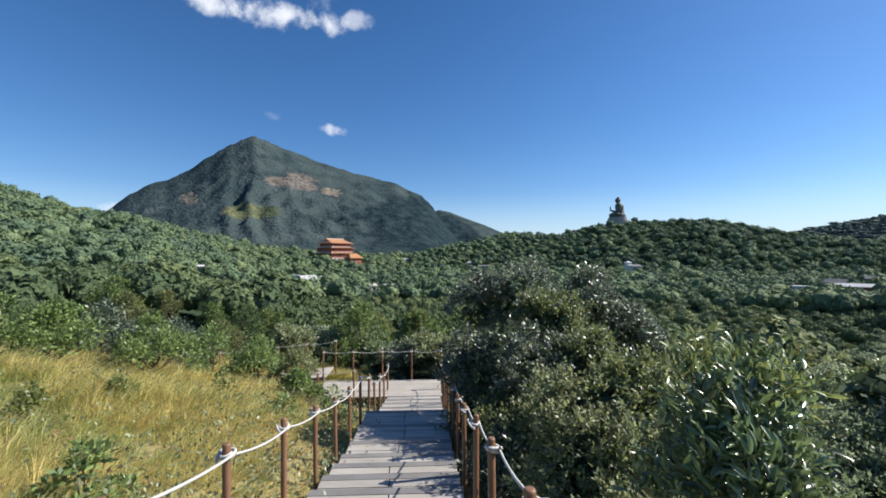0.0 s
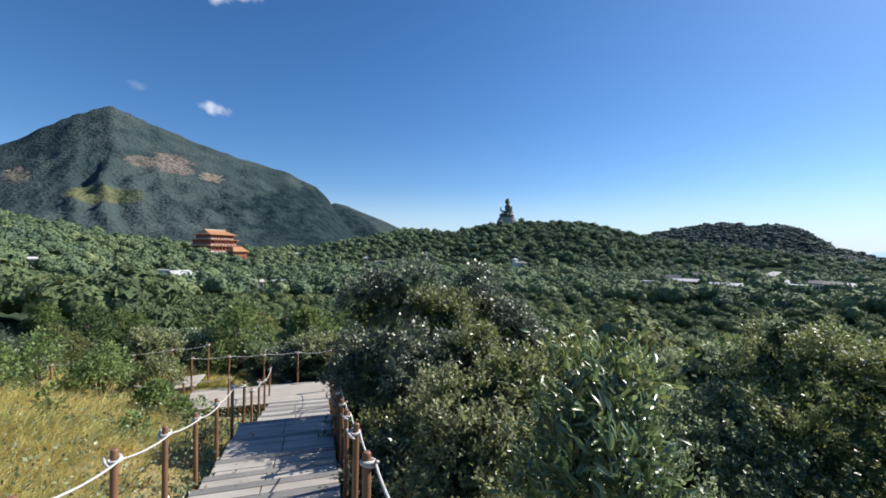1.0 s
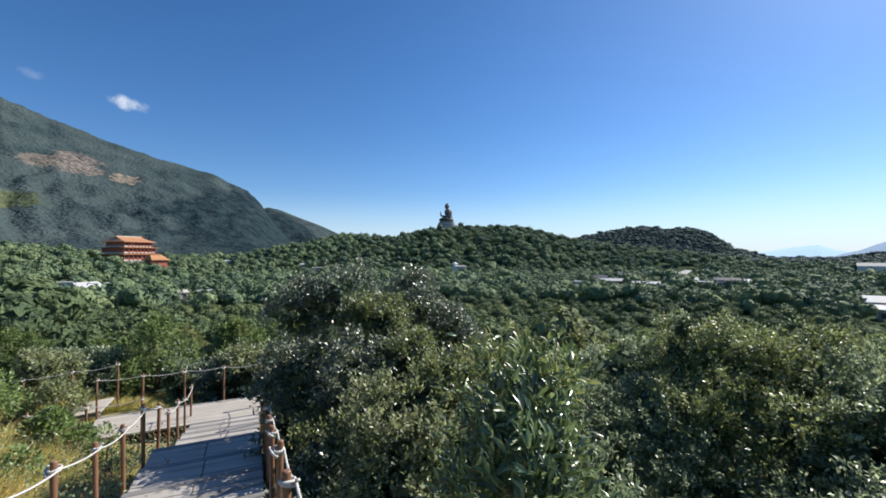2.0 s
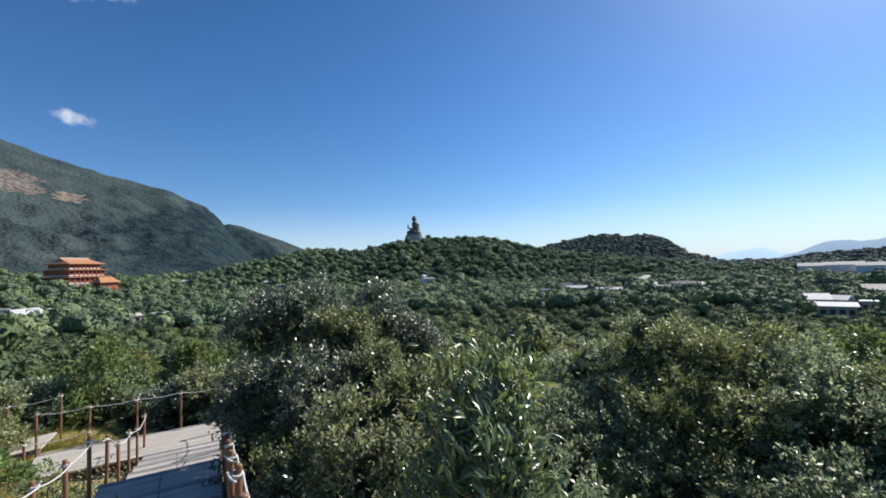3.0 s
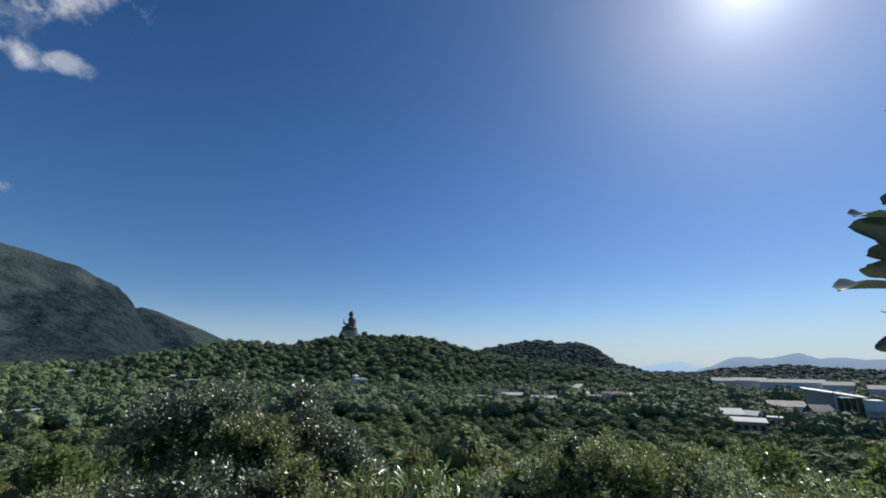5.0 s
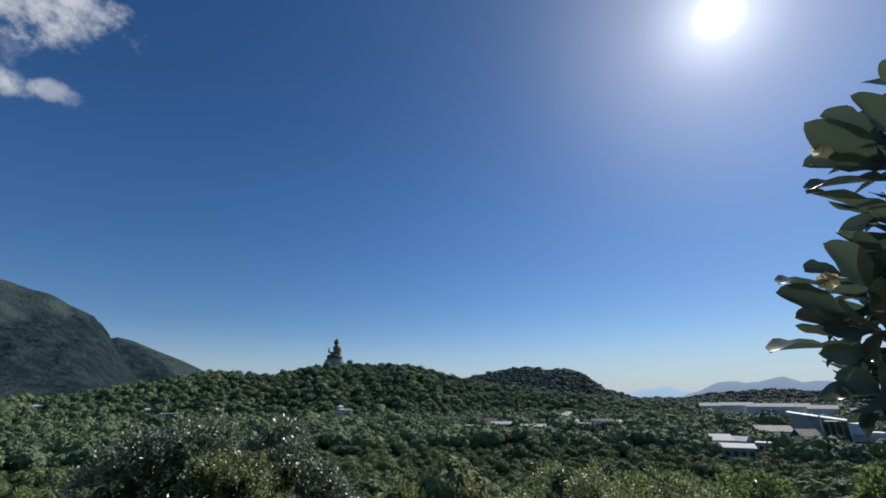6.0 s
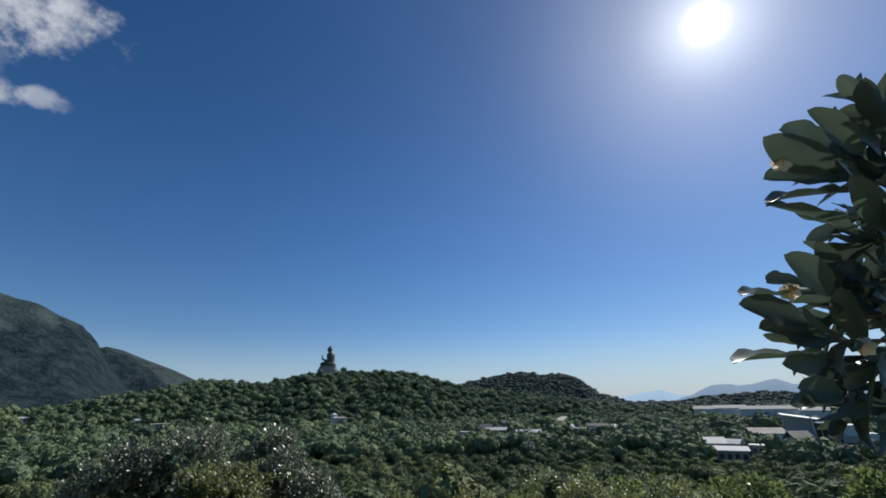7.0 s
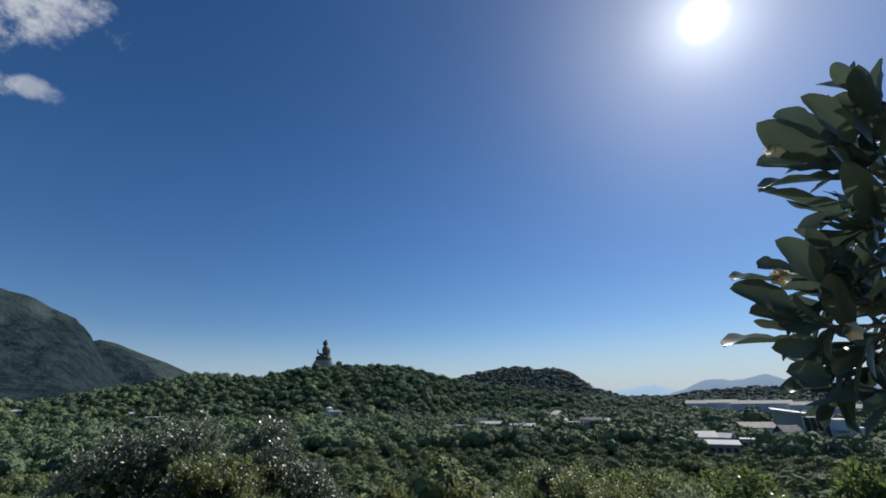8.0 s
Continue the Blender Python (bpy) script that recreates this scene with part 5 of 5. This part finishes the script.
    for w in ((0.99, 0.237, 2.083), (0.954, 0.183, 2.253), (1.078, 0.204, 2.008)):
        p = Vector(w) - foot
        fl = petal_mesh(rng)
        flower = place("flower", fl, root, "cream petals round yellow stamens", m=Matrix.Translation(p) @ pose(0, 0, 0, *[float(v) for v in rng.uniform(40, 120, 3)]))
        t = rng.normal(0, 1, (40, 3))
        t[:, 2] = np.abs(t[:, 2]) + 0.6
        d = unit(t) * rng.uniform(0.007, 0.013, 40)[:, None]
        place("stamens", tubes_mesh("stamens", [(np.array([(0, 0, 0), e * 0.6, e]), (0.0005, 0.0005, 0.0011)) for e in d], STAMEN, 4), flower, "yellow stamens")


def leaf_mesh(length, wide, fold, droop):
    """A blunt leathery leaf, broadest past the middle, with a sunk midrib and a wavy edge."""
    nu, nv = 10, 3
    V, F = [], []
    for i in range(nu + 1):
        t = 1 - (1 - i / nu) ** 1.5
        half = wide / 2 * (math.sin(math.pi * min(1, t ** 1.35)) ** 0.52 * 0.92 + 0.08 * (1 - t)) if 0 < t < 1 else wide * (0.035 if t == 0 else 0.02)
        for j in range(-nv, nv + 1):
            s = j / nv
            z = abs(s) ** 1.4 * half * fold * 2 - droop * length * t * t + 0.0015 * math.sin(t * 17 + (2 if s > 0 else 0)) * abs(s)
            V.append((s * half, t * length, z))
    cols = 2 * nv + 1
    F = [(i * cols + j, i * cols + j + 1, (i + 1) * cols + j + 1, (i + 1) * cols + j) for i in range(nu) for j in range(cols - 1)]
    return np_mesh("leaf", V, F, LEAF_THICK, True)


def petal_mesh(rng):
    pos = np.zeros((6, 3))
    a = np.arange(6) * math.pi / 3
    way = np.stack([np.cos(a), np.sin(a), a * 0 + 0.35], -1)
    nrm = np.stack([-0.3 * np.cos(a), -0.3 * np.sin(a), a * 0 + 1], -1)
    V, F = leaves(pos, way, nrm, 0.016, 0.013, 0.2, -0.2)
    return np_mesh("flower", V, F, FLOWER, True)


build_flowering_shrub()


# ---- buildings ----
def bearing(az, dist, z=None):
    x, y = -math.sin(radians(az)) * dist, math.cos(radians(az)) * dist
    return Vector((x, y, float(ground_z(x, y)) if z is None else z))


def height_at(el, dist):
    return EYE + dist * math.tan(radians(el))


def roof_bm(w, d, rise, over, hip=0.0, thick=0.35, z=0.0, sag=0.0):
    """A gabled (hip 0) or hipped roof with thickness; ridge along x."""
    bm = bmesh.new()
    W, D = w / 2 + over, d / 2 + over
    r = W - hip * D if hip else W
    rows = [(D, W, 0.0)]
    if sag:
        rows.append((D * 0.45, r + (W - r) * 0.4, rise * (0.55 - sag)))
    rows.append((0.0, r, rise))
    top, bot = [], []
    for layer, dz in ((top, thick), (bot, 0.0)):
        for y, x, h in rows[:-1]:
            layer.append([bm.verts.new((sx * x, sy * y, z + h + dz)) for sx, sy in ((-1, -1), (1, -1), (1, 1), (-1, 1))])
        layer.append([bm.verts.new((-r, 0, z + rise + dz)), bm.verts.new((r, 0, z + rise + dz))])
    for layer, flip in ((top, False), (bot, True)):
        faces = []
        for a, b in zip(layer[:-1], layer[1:-1]):
            faces += [(a[i], a[(i + 1) % 4], b[(i + 1) % 4], b[i]) for i in range(4)]
        a, ridge_v = layer[-2], layer[-1]
        faces += [(a[0], a[1], ridge_v[1], ridge_v[0]), (a[2], a[3], ridge_v[0], ridge_v[1]), (a[1], a[2], ridge_v[1]), (a[3], a[0], ridge_v[0])]
        for f in faces:
            bm.faces.new(f[::-1] if flip else f)
    for i in range(4):
        a, b = top[0], bot[0]
        bm.faces.new((b[i], b[(i + 1) % 4], a[(i + 1) % 4], a[i]))
    return bm


def fit_dist(az, el, h, near):
    """How far off a building of height h stands whose top shows at that elevation, near the given distance."""
    r = np.linspace(near * 0.6, min(near * 1.35, 640), 400)
    z = ground_z(-np.sin(np.radians(az)) * r, np.cos(np.radians(az)) * r)
    miss = np.abs(z + h - (EYE + r * np.tan(np.radians(el)))) + np.abs(r - near) * 0.012
    return float(r[int(np.argmin(miss))])


def keep_clear(az, dist, w, d, view=14):
    a = math.degrees((w / 2 + 2) / dist)
    CLEARINGS.append((az - a, az + a, dist - d / 2 - view, dist + d / 2 + 3))


def house(name, az, dist, w, d, h, turn, label, wall=WHITE_WALL, roof=GREY_ROOF, rise=0.0, top_el=None, windows=0, rows=1, category="house", group="", hip=0.0, over=0.5, view=14):
    """Walls, a roof and rows of windows; stands on the ground, or reaches up to an elevation."""
    if top_el is not None:
        r = fit_dist(az, top_el, h + rise, dist)
        w, d = w * r / dist, d * r / dist
        dist = r
    p = bearing(az, dist)
    if top_el is not None:
        h = max(h * 0.6, height_at(top_el, dist) - rise - p.z)
    keep_clear(az, dist, w, d, view)
    root = thing(name, pose(p.x, p.y, p.z, 0, 0, az + turn), label, category, group)
    part("wall", box_bm((w, d, h + 2), (0, 0, h / 2 - 1), 0.05), wall, root)
    if rise:
        part("roof", roof_bm(w, d, rise, over, hip, 0.3, h), roof, root)
    else:
        slab = box_bm((w + 2 * over, d + 2 * over, 0.35), (0, 0, h + 0.18), 0.05)
        part("roof", slab, roof, root)
    step = h / rows
    for k in range(rows):
        for i in range(windows):
            x = -w / 2 + w * (i + 0.5) / windows
            ww, wh = min(1.6, w / windows * 0.55), min(1.5, step * 0.45)
            bm = box_bm((ww, 0.12, wh), (x, -d / 2 - 0.02, h - step * (k + 0.5)))
            win = part("window", bm, GLASS_DARK, root)
            part("sill", box_bm((ww + 0.3, 0.3, 0.12), (x, -d / 2 - 0.1, h - step * (k + 0.5) - wh / 2 - 0.06)), STONE, win)
    return root


def build_temple():
    dist, az = 450, 22.4
    p = bearing(az, dist)
    root = thing("temple_hall", pose(p.x, p.y, height_at(-0.55, dist), 0, 0, az + 40), "three-tiered red temple hall with orange tiled roofs", "temple")
    part("base", box_bm((36, 32, 9), (0, 0, -4), 0.2), STONE, root, "pale stone terrace")
    z = 1.0
    for w, d, h, over, rise in ((31, 27, 5.4, 2.2, 1.7), (28, 24, 4.8, 2.2, 1.6), (24, 20, 4.0, 2.8, 4.6)):
        storey = part("storey", box_bm((w, d, h), (0, 0, z + h / 2), 0.05), WALL_RED, root)
        part("balcony", box_bm((w + 1.4, d + 1.4, 0.7), (0, 0, z + 0.4), 0.05), WHITE_WALL, storey, "white balustrade")
        for i in range(8):
            x = -w / 2 + w * (i + 0.5) / 8
            part("window", box_bm((w / 8 * 0.55, 0.3, h * 0.45), (x, -d / 2 - 0.05, z + h * 0.6)), GLASS_DARK, storey)
            part("column", box_bm((0.6, 0.6, h), (x + w / 16, -d / 2 - 0.9, z + h / 2), 0.1), WALL_RED, storey)
        z += h
        part("roof", roof_bm(w, d, rise, over, 0.3 if rise > 3 else 0.9, 0.4, z - 0.2, 0.08), TILE_ORANGE, root, "orange glazed tile roof")
        if rise < 3:
            z += rise * 0.55
    part("roof_ridge", box_bm((22, 0.9, 1.1), (0, 0, z + 4.9), 0.15), PAVING, root, "pale yellow ridge")
    for s in (-1, 1):
        part("ridge_end", box_bm((0.9, 0.9, 2.2), (s * 11.2, 0, z + 5.2), 0.2), TILE_ORANGE, root)
    q = bearing(19.9, 425)
    side = thing("side_hall", pose(q.x, q.y, height_at(-1.5, 425), 0, 0, 19.9 + 34), "low side hall with a bright orange tiled roof", "temple")
    part("wall", box_bm((13, 9, 12), (0, 0, 2), 0.05), WALL_RED, side)
    part("roof", roof_bm(13, 9, 4.2, 1.5, 0.5, 0.4, 8.0, 0.08), TILE_ORANGE, side)
    house("temple_gate", 20.9, 405, 8, 5, 3, -20, "small pale gate house below the temple", top_el=-0.5, rise=1.2, windows=2, category="gate house")


def ball(bm, c, s, rot=(0, 0, 0), seg=16):
    m = Matrix.LocRotScale(c, Euler([radians(a) for a in rot]), s)
    bmesh.ops.create_uvsphere(bm, u_segments=seg, v_segments=seg // 2 + 2, radius=1.0, matrix=m)


def build_statue():
    dist, az = 617, -15.85
    p = bearing(az, dist)
    z0 = height_at(4.15, dist)
    ped = thing("statue_podium", pose(p.x, p.y, z0, 0, 0, az), "round tiered pale stone podium on the hilltop", "podium")
    for name, r0, r1, a, b, mat in (("lower_tier", 14.2, 13.8, -14.0, 1.5, STONE), ("middle_tier", 12.6, 12.3, 1.5, 4.6, STONE), ("upper_tier", 10.6, 10.9, 4.6, 6.2, STONE), ("lotus_ring", 9.6, 11.2, 6.2, 9.3, BRONZE)):
        bm = bmesh.new()
        bmesh.ops.create_cone(bm, cap_ends=True, segments=40, radius1=r0, radius2=r1, depth=b - a, matrix=Matrix.Translation((0, 0, (a + b) / 2)))
        t = part(name, bm, mat, ped)
        if mat is STONE:
            rail = bmesh.new()
            bmesh.ops.create_cone(rail, cap_ends=True, segments=40, radius1=r1 + 0.5, radius2=r1 + 0.5, depth=0.7, matrix=Matrix.Translation((0, 0, b - 0.1)))
            part("cornice", rail, GRANITE, t)
    # the seated figure, plain and weathered
    bm = bmesh.new()
    rings = []
    for z, cx, rx, ry in ((0.2, 2.6, 6.4, 8.0), (3.0, 2.9, 5.6, 6.6), (6.5, 2.9, 4.9, 6.0), (9.5, 2.7, 5.1, 6.8), (12.2, 2.5, 5.2, 7.4), (14.0, 2.3, 4.4, 6.4), (15.1, 2.0, 2.9, 3.8), (15.8, 1.7, 2.0, 2.1), (17.2, 1.4, 1.9, 2.0)):
        rings.append([bm.verts.new((cx + rx * math.cos(k * math.pi / 10), ry * math.sin(k * math.pi / 10), z)) for k in range(20)])
    for a, b in zip(rings, rings[1:]):
        for k in range(20):
            bm.faces.new((a[k], a[(k + 1) % 20], b[(k + 1) % 20], b[k]))
    ball(bm, (0.9, 0, 19.0), (3.3, 3.1, 3.7))
    ball(bm, (1.5, 0, 22.3), (1.9, 1.9, 1.2))
    ball(bm, (1.5, -3.0, 18.6), (0.7, 0.5, 1.9))
    ball(bm, (1.5, 3.0, 18.6), (0.7, 0.5, 1.9))
    ball(bm, (-2.6, -5.2, 1.7), (6.8, 4.0, 1.9), (0, 0, 16))
    ball(bm, (-2.6, 5.2, 1.7), (6.8, 4.0, 1.9), (0, 0, -16))
    ball(bm, (-5.2, 0, 1.3), (4.4, 7.6, 1.5))
    ball(bm, (2.0, -7.0, 9.0), (2.1, 1.8, 4.8), (0, 8, 0))
    ball(bm, (2.0, 7.0, 9.0), (2.1, 1.8, 4.8), (0, 8, 0))
    ball(bm, (-1.6, -6.4, 4.6), (4.2, 1.5, 1.4), (0, -12, 20))
    ball(bm, (-2.2, 6.2, 5.6), (4.8, 1.5, 1.5), (0, 18, 0))
    ball(bm, (-7.0, 5.6, 8.2), (1.1, 1.2, 2.6), (0, -8, 0))
    ball(bm, (-7.3, 5.6, 11.0), (0.7, 1.2, 1.8))
    me = bpy.data.meshes.new("seated_statue")
    bm.to_mesh(me)
    bm.free()
    me.materials.append(BRONZE)
    me.polygons.foreach_set("use_smooth", np.ones(len(me.polygons), dtype=bool))
    place("seated_statue", me, None, "huge dark bronze seated statue on a hilltop podium", "statue", m=pose(p.x, p.y, z0 + 9.0, 0, 0, az + 8) @ Matrix.Scale(1.1, 4))
    # small figures standing along the steps beside the podium, plain shapes
    for k, (a, e, h) in enumerate(((-13.6, 3.55, 5.0), (-12.8, 3.25, 4.4), (-11.4, 2.9, 4.0), (-10.6, 2.7, 3.6))):
        q = bearing(a, 600)
        b2 = bmesh.new()
        ball(b2, (0, 0, h * 0.35), (1.3, 1.3, h * 0.45), seg=10)
        ball(b2, (0, 0, h * 0.85), (0.7, 0.7, 0.8), seg=10)
        bmesh.ops.create_cone(b2, cap_ends=True, segments=12, radius1=1.4, radius2=1.2, depth=9, matrix=Matrix.Translation((0, 0, -4.5)))
        m2 = bpy.data.meshes.new("small_statue")
        b2.to_mesh(m2)
        b2.free()
        m2.materials.append(BRONZE)
        place("small_statue", m2, None, "small dark bronze statue on a plinth", "statue", "small statues below the podium", m=pose(q.x, q.y, height_at(e, 600) + 1.5, 0, 0, 0))


def build_village():
    # white house with a little tower
    far = fit_dist(-17.6, -1.9, 5.0, 430)
    p = bearing(-17.6, far)
    z = height_at(-1.62, far) - 5.6
    keep_clear(-17.6, far, 17, 8, 50)
    root = thing("tower_house", pose(p.x, p.y, z, 0, 0, -17.6 + 42), "white house with a small pagoda tower among trees", "house")
    part("wall", box_bm((12, 8, 9), (2.4, 0, 1.2), 0.05), WHITE_WALL, root)
    part("roof", roof_bm(12, 8, 1.8, 0.9, 0.4, 0.3, 5.6), SLATE, root).matrix_basis = Matrix.Translation((2.4, 0, 0))
    part("tower", box_bm((4.4, 4.4, 14), (-5.4, 0, 2.6), 0.05), WHITE_WALL, root)
    for k, zz in enumerate((6.6, 9.4)):
        r = part("tower_roof", roof_bm(4.4 - k, 4.4 - k, 1.5, 1.0, 0.98, 0.3, zz, 0.08), WHITE_WALL, root)
        r.matrix_basis = Matrix.Translation((-5.4, 0, 0))
    for i in range(4):
        part("window", box_bm((1.4, 0.2, 1.8), (-2 + 2.8 * i, -4.05, 3.4)), GLASS_DARK, root)
    # market street
    house("market_hall", -38.2, 405, 27, 9, 4.5, 4, "long red brick hall with a pale grey roof", BRICK_RED, GREY_ROOF, 1.5, -3.1, 9, category="hall", view=45)
    house("market_hall", -41.9, 412, 22, 9, 4, 6, "low red brick hall with a pale grey roof", BRICK_RED, GREY_ROOF, 1.4, -3.4, 8, category="hall", view=45)
    rows = ((-34.2, 372, 12, 7, 0.0, -3.55, WHITE_WALL, GREY_ROOF), (-36.6, 440, 12, 8, 2.0, -2.7, WHITE_WALL, SLATE), (-44.6, 430, 10, 7, 2.0, -2.75, WHITE_WALL, SLATE), (-43.2, 452, 11, 7, 2.2, -2.1, WHITE_WALL, GREY_ROOF), (-46.8, 425, 9, 7, 1.8, -2.8, WHITE_WALL, GREY_ROOF),
            (-48.4, 418, 13, 7, 0.0, -3.25, BRICK_RED, GREY_ROOF), (-49.6, 430, 8, 7, 1.8, -2.7, WHITE_WALL, SLATE), (-50.8, 425, 10, 7, 1.8, -2.75, WHITE_WALL, SLATE), (-52.2, 430, 9, 7, 1.6, -2.85, WHITE_WALL, GREY_ROOF), (-52.5, 640, 14, 7, 0.0, -0.5, WHITE_WALL, GREY_ROOF), (-39.5, 445, 12, 7, 1.8, -2.3, STONE, SLATE))
    for k, (az, dist, w, d, rise, el, wall, roof) in enumerate(rows):
        house("village_house", az, dist, w, d, 4.4, (k * 37) % 30 - 15, "small village house with pale walls" if wall is not BRICK_RED else "small red brick village house", wall, roof, rise, el, 4, group="village houses", view=40)
    # open square rising behind
    a, b = bearing(-43.4, 445), bearing(-46.7, 512)
    side = Vector((math.cos(radians(-45)), math.sin(radians(-45)), 0)) * 10
    V, F = [], []
    for i in range(13):
        for j in range(7):
            q = a + (b - a) * (i / 12) + side * (j / 3 - 1) * (1 - 0.6 * i / 12)
            V.append((q.x, q.y, float(ground_z(q.x, q.y)) + (0.4 if 0 < i < 12 and 0 < j < 6 else -0.6)))
    F = [(i * 7 + j, i * 7 + j + 1, i * 7 + j + 8, i * 7 + j + 7) for i in range(12) for j in range(6)]
    place("pavement", np_mesh("pavement", V, F, STONE), None, "pale paved square rising through the village", "pavement", kind="structure")
    for k in range(9):
        az = -41.2 - 1.25 * k
        q = bearing(az, 470 + 8 * (k % 3))
        zt = height_at(-1.55 - 0.1 * (k % 3), 470)
        root = thing("street_lamp", pose(q.x, q.y, q.z, 0, 0, az), "tall pale street lamp with a curved arm", "street lamp", "street lamps of the village")
        h = zt - q.z
        t = np.linspace(0, 1, 6)
        arm = np.stack([-1.8 * np.sin(t * 1.5), t * 0, h + 0.9 * t - 0.5 * t * t], -1)
        place("pole", tubes_mesh("pole", [(np.array([(0, 0, -0.5), (0, 0, h)]), 0.16), (arm, 0.12)], STONE, 6), root)
        part("lamp_head", box_bm((1.1, 0.5, 0.22), (-2.1, 0, h + 0.35), 0.05), WHITE_WALL, root)
    # white houses nearer by
    house("white_house", -62.2, 278, 9, 8, 4, 12, "white gabled house with a pale roof", WHITE_WALL, GREY_ROOF, 2.2, -4.1, 3, 2)
    house("white_house", -64.0, 285, 7, 7, 4, -20, "white gabled house with dark windows", WHITE_WALL, GREY_ROOF, 1.6, -4.25, 3, 2)
    house("flat_roofed_house", -63.6, 246, 12, 9, 3.4, 6, "brown house with a bright low white roof", STONE, WHITE_WALL, 1.2, -4.95, 4, over=0.7)
    house("flat_roofed_house", -66.3, 258, 8, 6, 3.5, 0, "small house with a white flat roof", STONE, WHITE_WALL, 0.0, -4.75, 3)
    house("tiled_house", -67.0, 315, 17, 9, 4, 18, "long low house with a dark tiled roof", WHITE_WALL, SLATE, 2.6, -3.1, 5)
    house("gabled_house", -69.6, 300, 9, 8, 4, 30, "white gabled house with a dark tiled roof", WHITE_WALL, SLATE, 2.8, -3.35, 3, 2)
    # station hall with a tilted roof
    dist, az = 300, -72.6
    p = bearing(az, dist)
    keep_clear(az, dist, 52, 18, 70)
    zt = height_at(-1.85, dist)
    root = thing("station_hall", pose(p.x, p.y, p.z, 0, 0, az + 8) @ Matrix.Translation((-6.5, 0, 0)) @ Matrix.Diagonal((0.7, 1, 1, 1)), "large station hall with a tilted grey roof and dark glass front", "station")
    hh = zt - p.z
    bm = bmesh.new()
    x0, x1, d2 = -21, 13, 8
    pts = [(x0, -d2, hh), (x1, -d2, hh - 3.8), (x1, d2, hh - 3.4), (x0, d2, hh + 0.4)]
    lo = [bm.verts.new(q) for q in pts]
    hi = [bm.verts.new((q[0], q[1], q[2] + 0.7)) for q in pts]
    bm.faces.new(hi)
    bm.faces.new(lo[::-1])
    for i in range(4):
        bm.faces.new((lo[i], lo[(i + 1) % 4], hi[(i + 1) % 4], hi[i]))
    part("roof", bm, GREY_ROOF, root)
    side = bmesh.new()
    prof = [(-19.5, -2), (-4, -2), (-4, hh - 1.9), (-19.5, hh - 0.2)]
    f0 = [side.verts.new((x, -d2 + 1.5, z)) for x, z in prof]
    f1 = [side.verts.new((x, d2 - 1, z)) for x, z in prof]
    side.faces.new(f0)
    side.faces.new(f1[::-1])
    for i in range(4):
        side.faces.new((f0[i], f1[i], f1[(i + 1) % 4], f0[(i + 1) % 4]))
    part("wall", side, STONE, root, "grey panelled side wall")
    glass = part("glass_front", box_bm((14, 12, hh - 3.4), (3.2, 0, (hh - 3.4) / 2)), GLASS_DARK, root, "dark glass front")
    for i in range(5):
        part("mullion", box_bm((0.5, 0.5, hh - 3.4), (-3.4 + 3.4 * i, -6.2, (hh - 3.4) / 2)), STONE, glass)
    part("pillar", box_bm((0.9, 0.9, hh), (-4.2, -7.2, hh / 2 - 0.6), 0.1), WHITE_WALL, root)
    part("end_block", box_bm((11, 14, hh - 4.2), (15.5, 0, (hh - 4.2) / 2), 0.1), WHITE_WALL, root, "white end block")
    part("annex", box_bm((9, 10, hh - 8), (25, 0, (hh - 8) / 2), 0.1), WHITE_WALL, root)
    part("awning", box_bm((9, 5, 0.5), (16, -8, hh - 9), 0.05), GREY_ROOF, root)
    # long pale depot on the far side
    for az, w, el, lab in ((-61.9, 17, -0.9, "low white depot building with a flat roof"), (-64.4, 26, -0.85, "long white depot with a pale roof"), (-67.9, 46, -0.95, "long pale depot building with a flat roof"), (-71.4, 20, -1.1, "white depot building at the wood's edge"), (-74.6, 20, -1.35, "white depot building at the wood's edge")):
        house("depot", az, 600, w * 1.2, 16, 7, 3, lab, WHITE_WALL, STONE, 3.0, el, 0, category="depot", group="depot buildings", view=95)
    # scattered roofs in the woods
    house("rendered_house", 26.0, 335, 13, 11, 5.5, 32, "pale cream rendered house among trees", PAVING, GREY_ROOF, 2.6, -2.7, 3, group="houses in the woods", view=60)
    for az, dist, w, d, el, rise, turn, lab, wall, roof in ((23.4, 345, 12, 8, -2.85, 0.0, 10, "small house with a flat pale roof", STONE, GREY_ROOF), (27.6, 350, 7, 6, -2.6, 0.0, 0, "small white shed among trees", WHITE_WALL, GREY_ROOF),
                                                            (14.9, 290, 9, 6, -4.15, 0.0, 8, "low hut with a pale flat roof", STONE, GREY_ROOF), (17.6, 295, 7, 6, -4.0, 1.2, 20, "small ochre hut among trees", PAVING, PAVING), (1.4, 452, 17, 8, -1.55, 0.0, 5, "low house with a broad pale roof", STONE, WHITE_WALL), (3.6, 470, 6, 5, -1.0, 1.2, 5, "small white house among trees", WHITE_WALL, GREY_ROOF),
                                                            (38.4, 250, 3, 3, -1.1, 0.8, 5, "small white hut on the wooded slope", WHITE_WALL, GREY_ROOF), (12.7, 440, 5, 5, -0.5, 1.0, 5, "small white house among trees", WHITE_WALL, GREY_ROOF), (-20.6, 345, 6, 5, -3.3, 0.0, 5, "small hut with a pale roof", STONE, GREY_ROOF)):
        house("woodland_house", az, dist, w, d, 3, turn, lab, wall, roof, rise, el, 2, group="houses in the woods", view=55)


build_temple()
build_statue()
build_village()
build_woods()
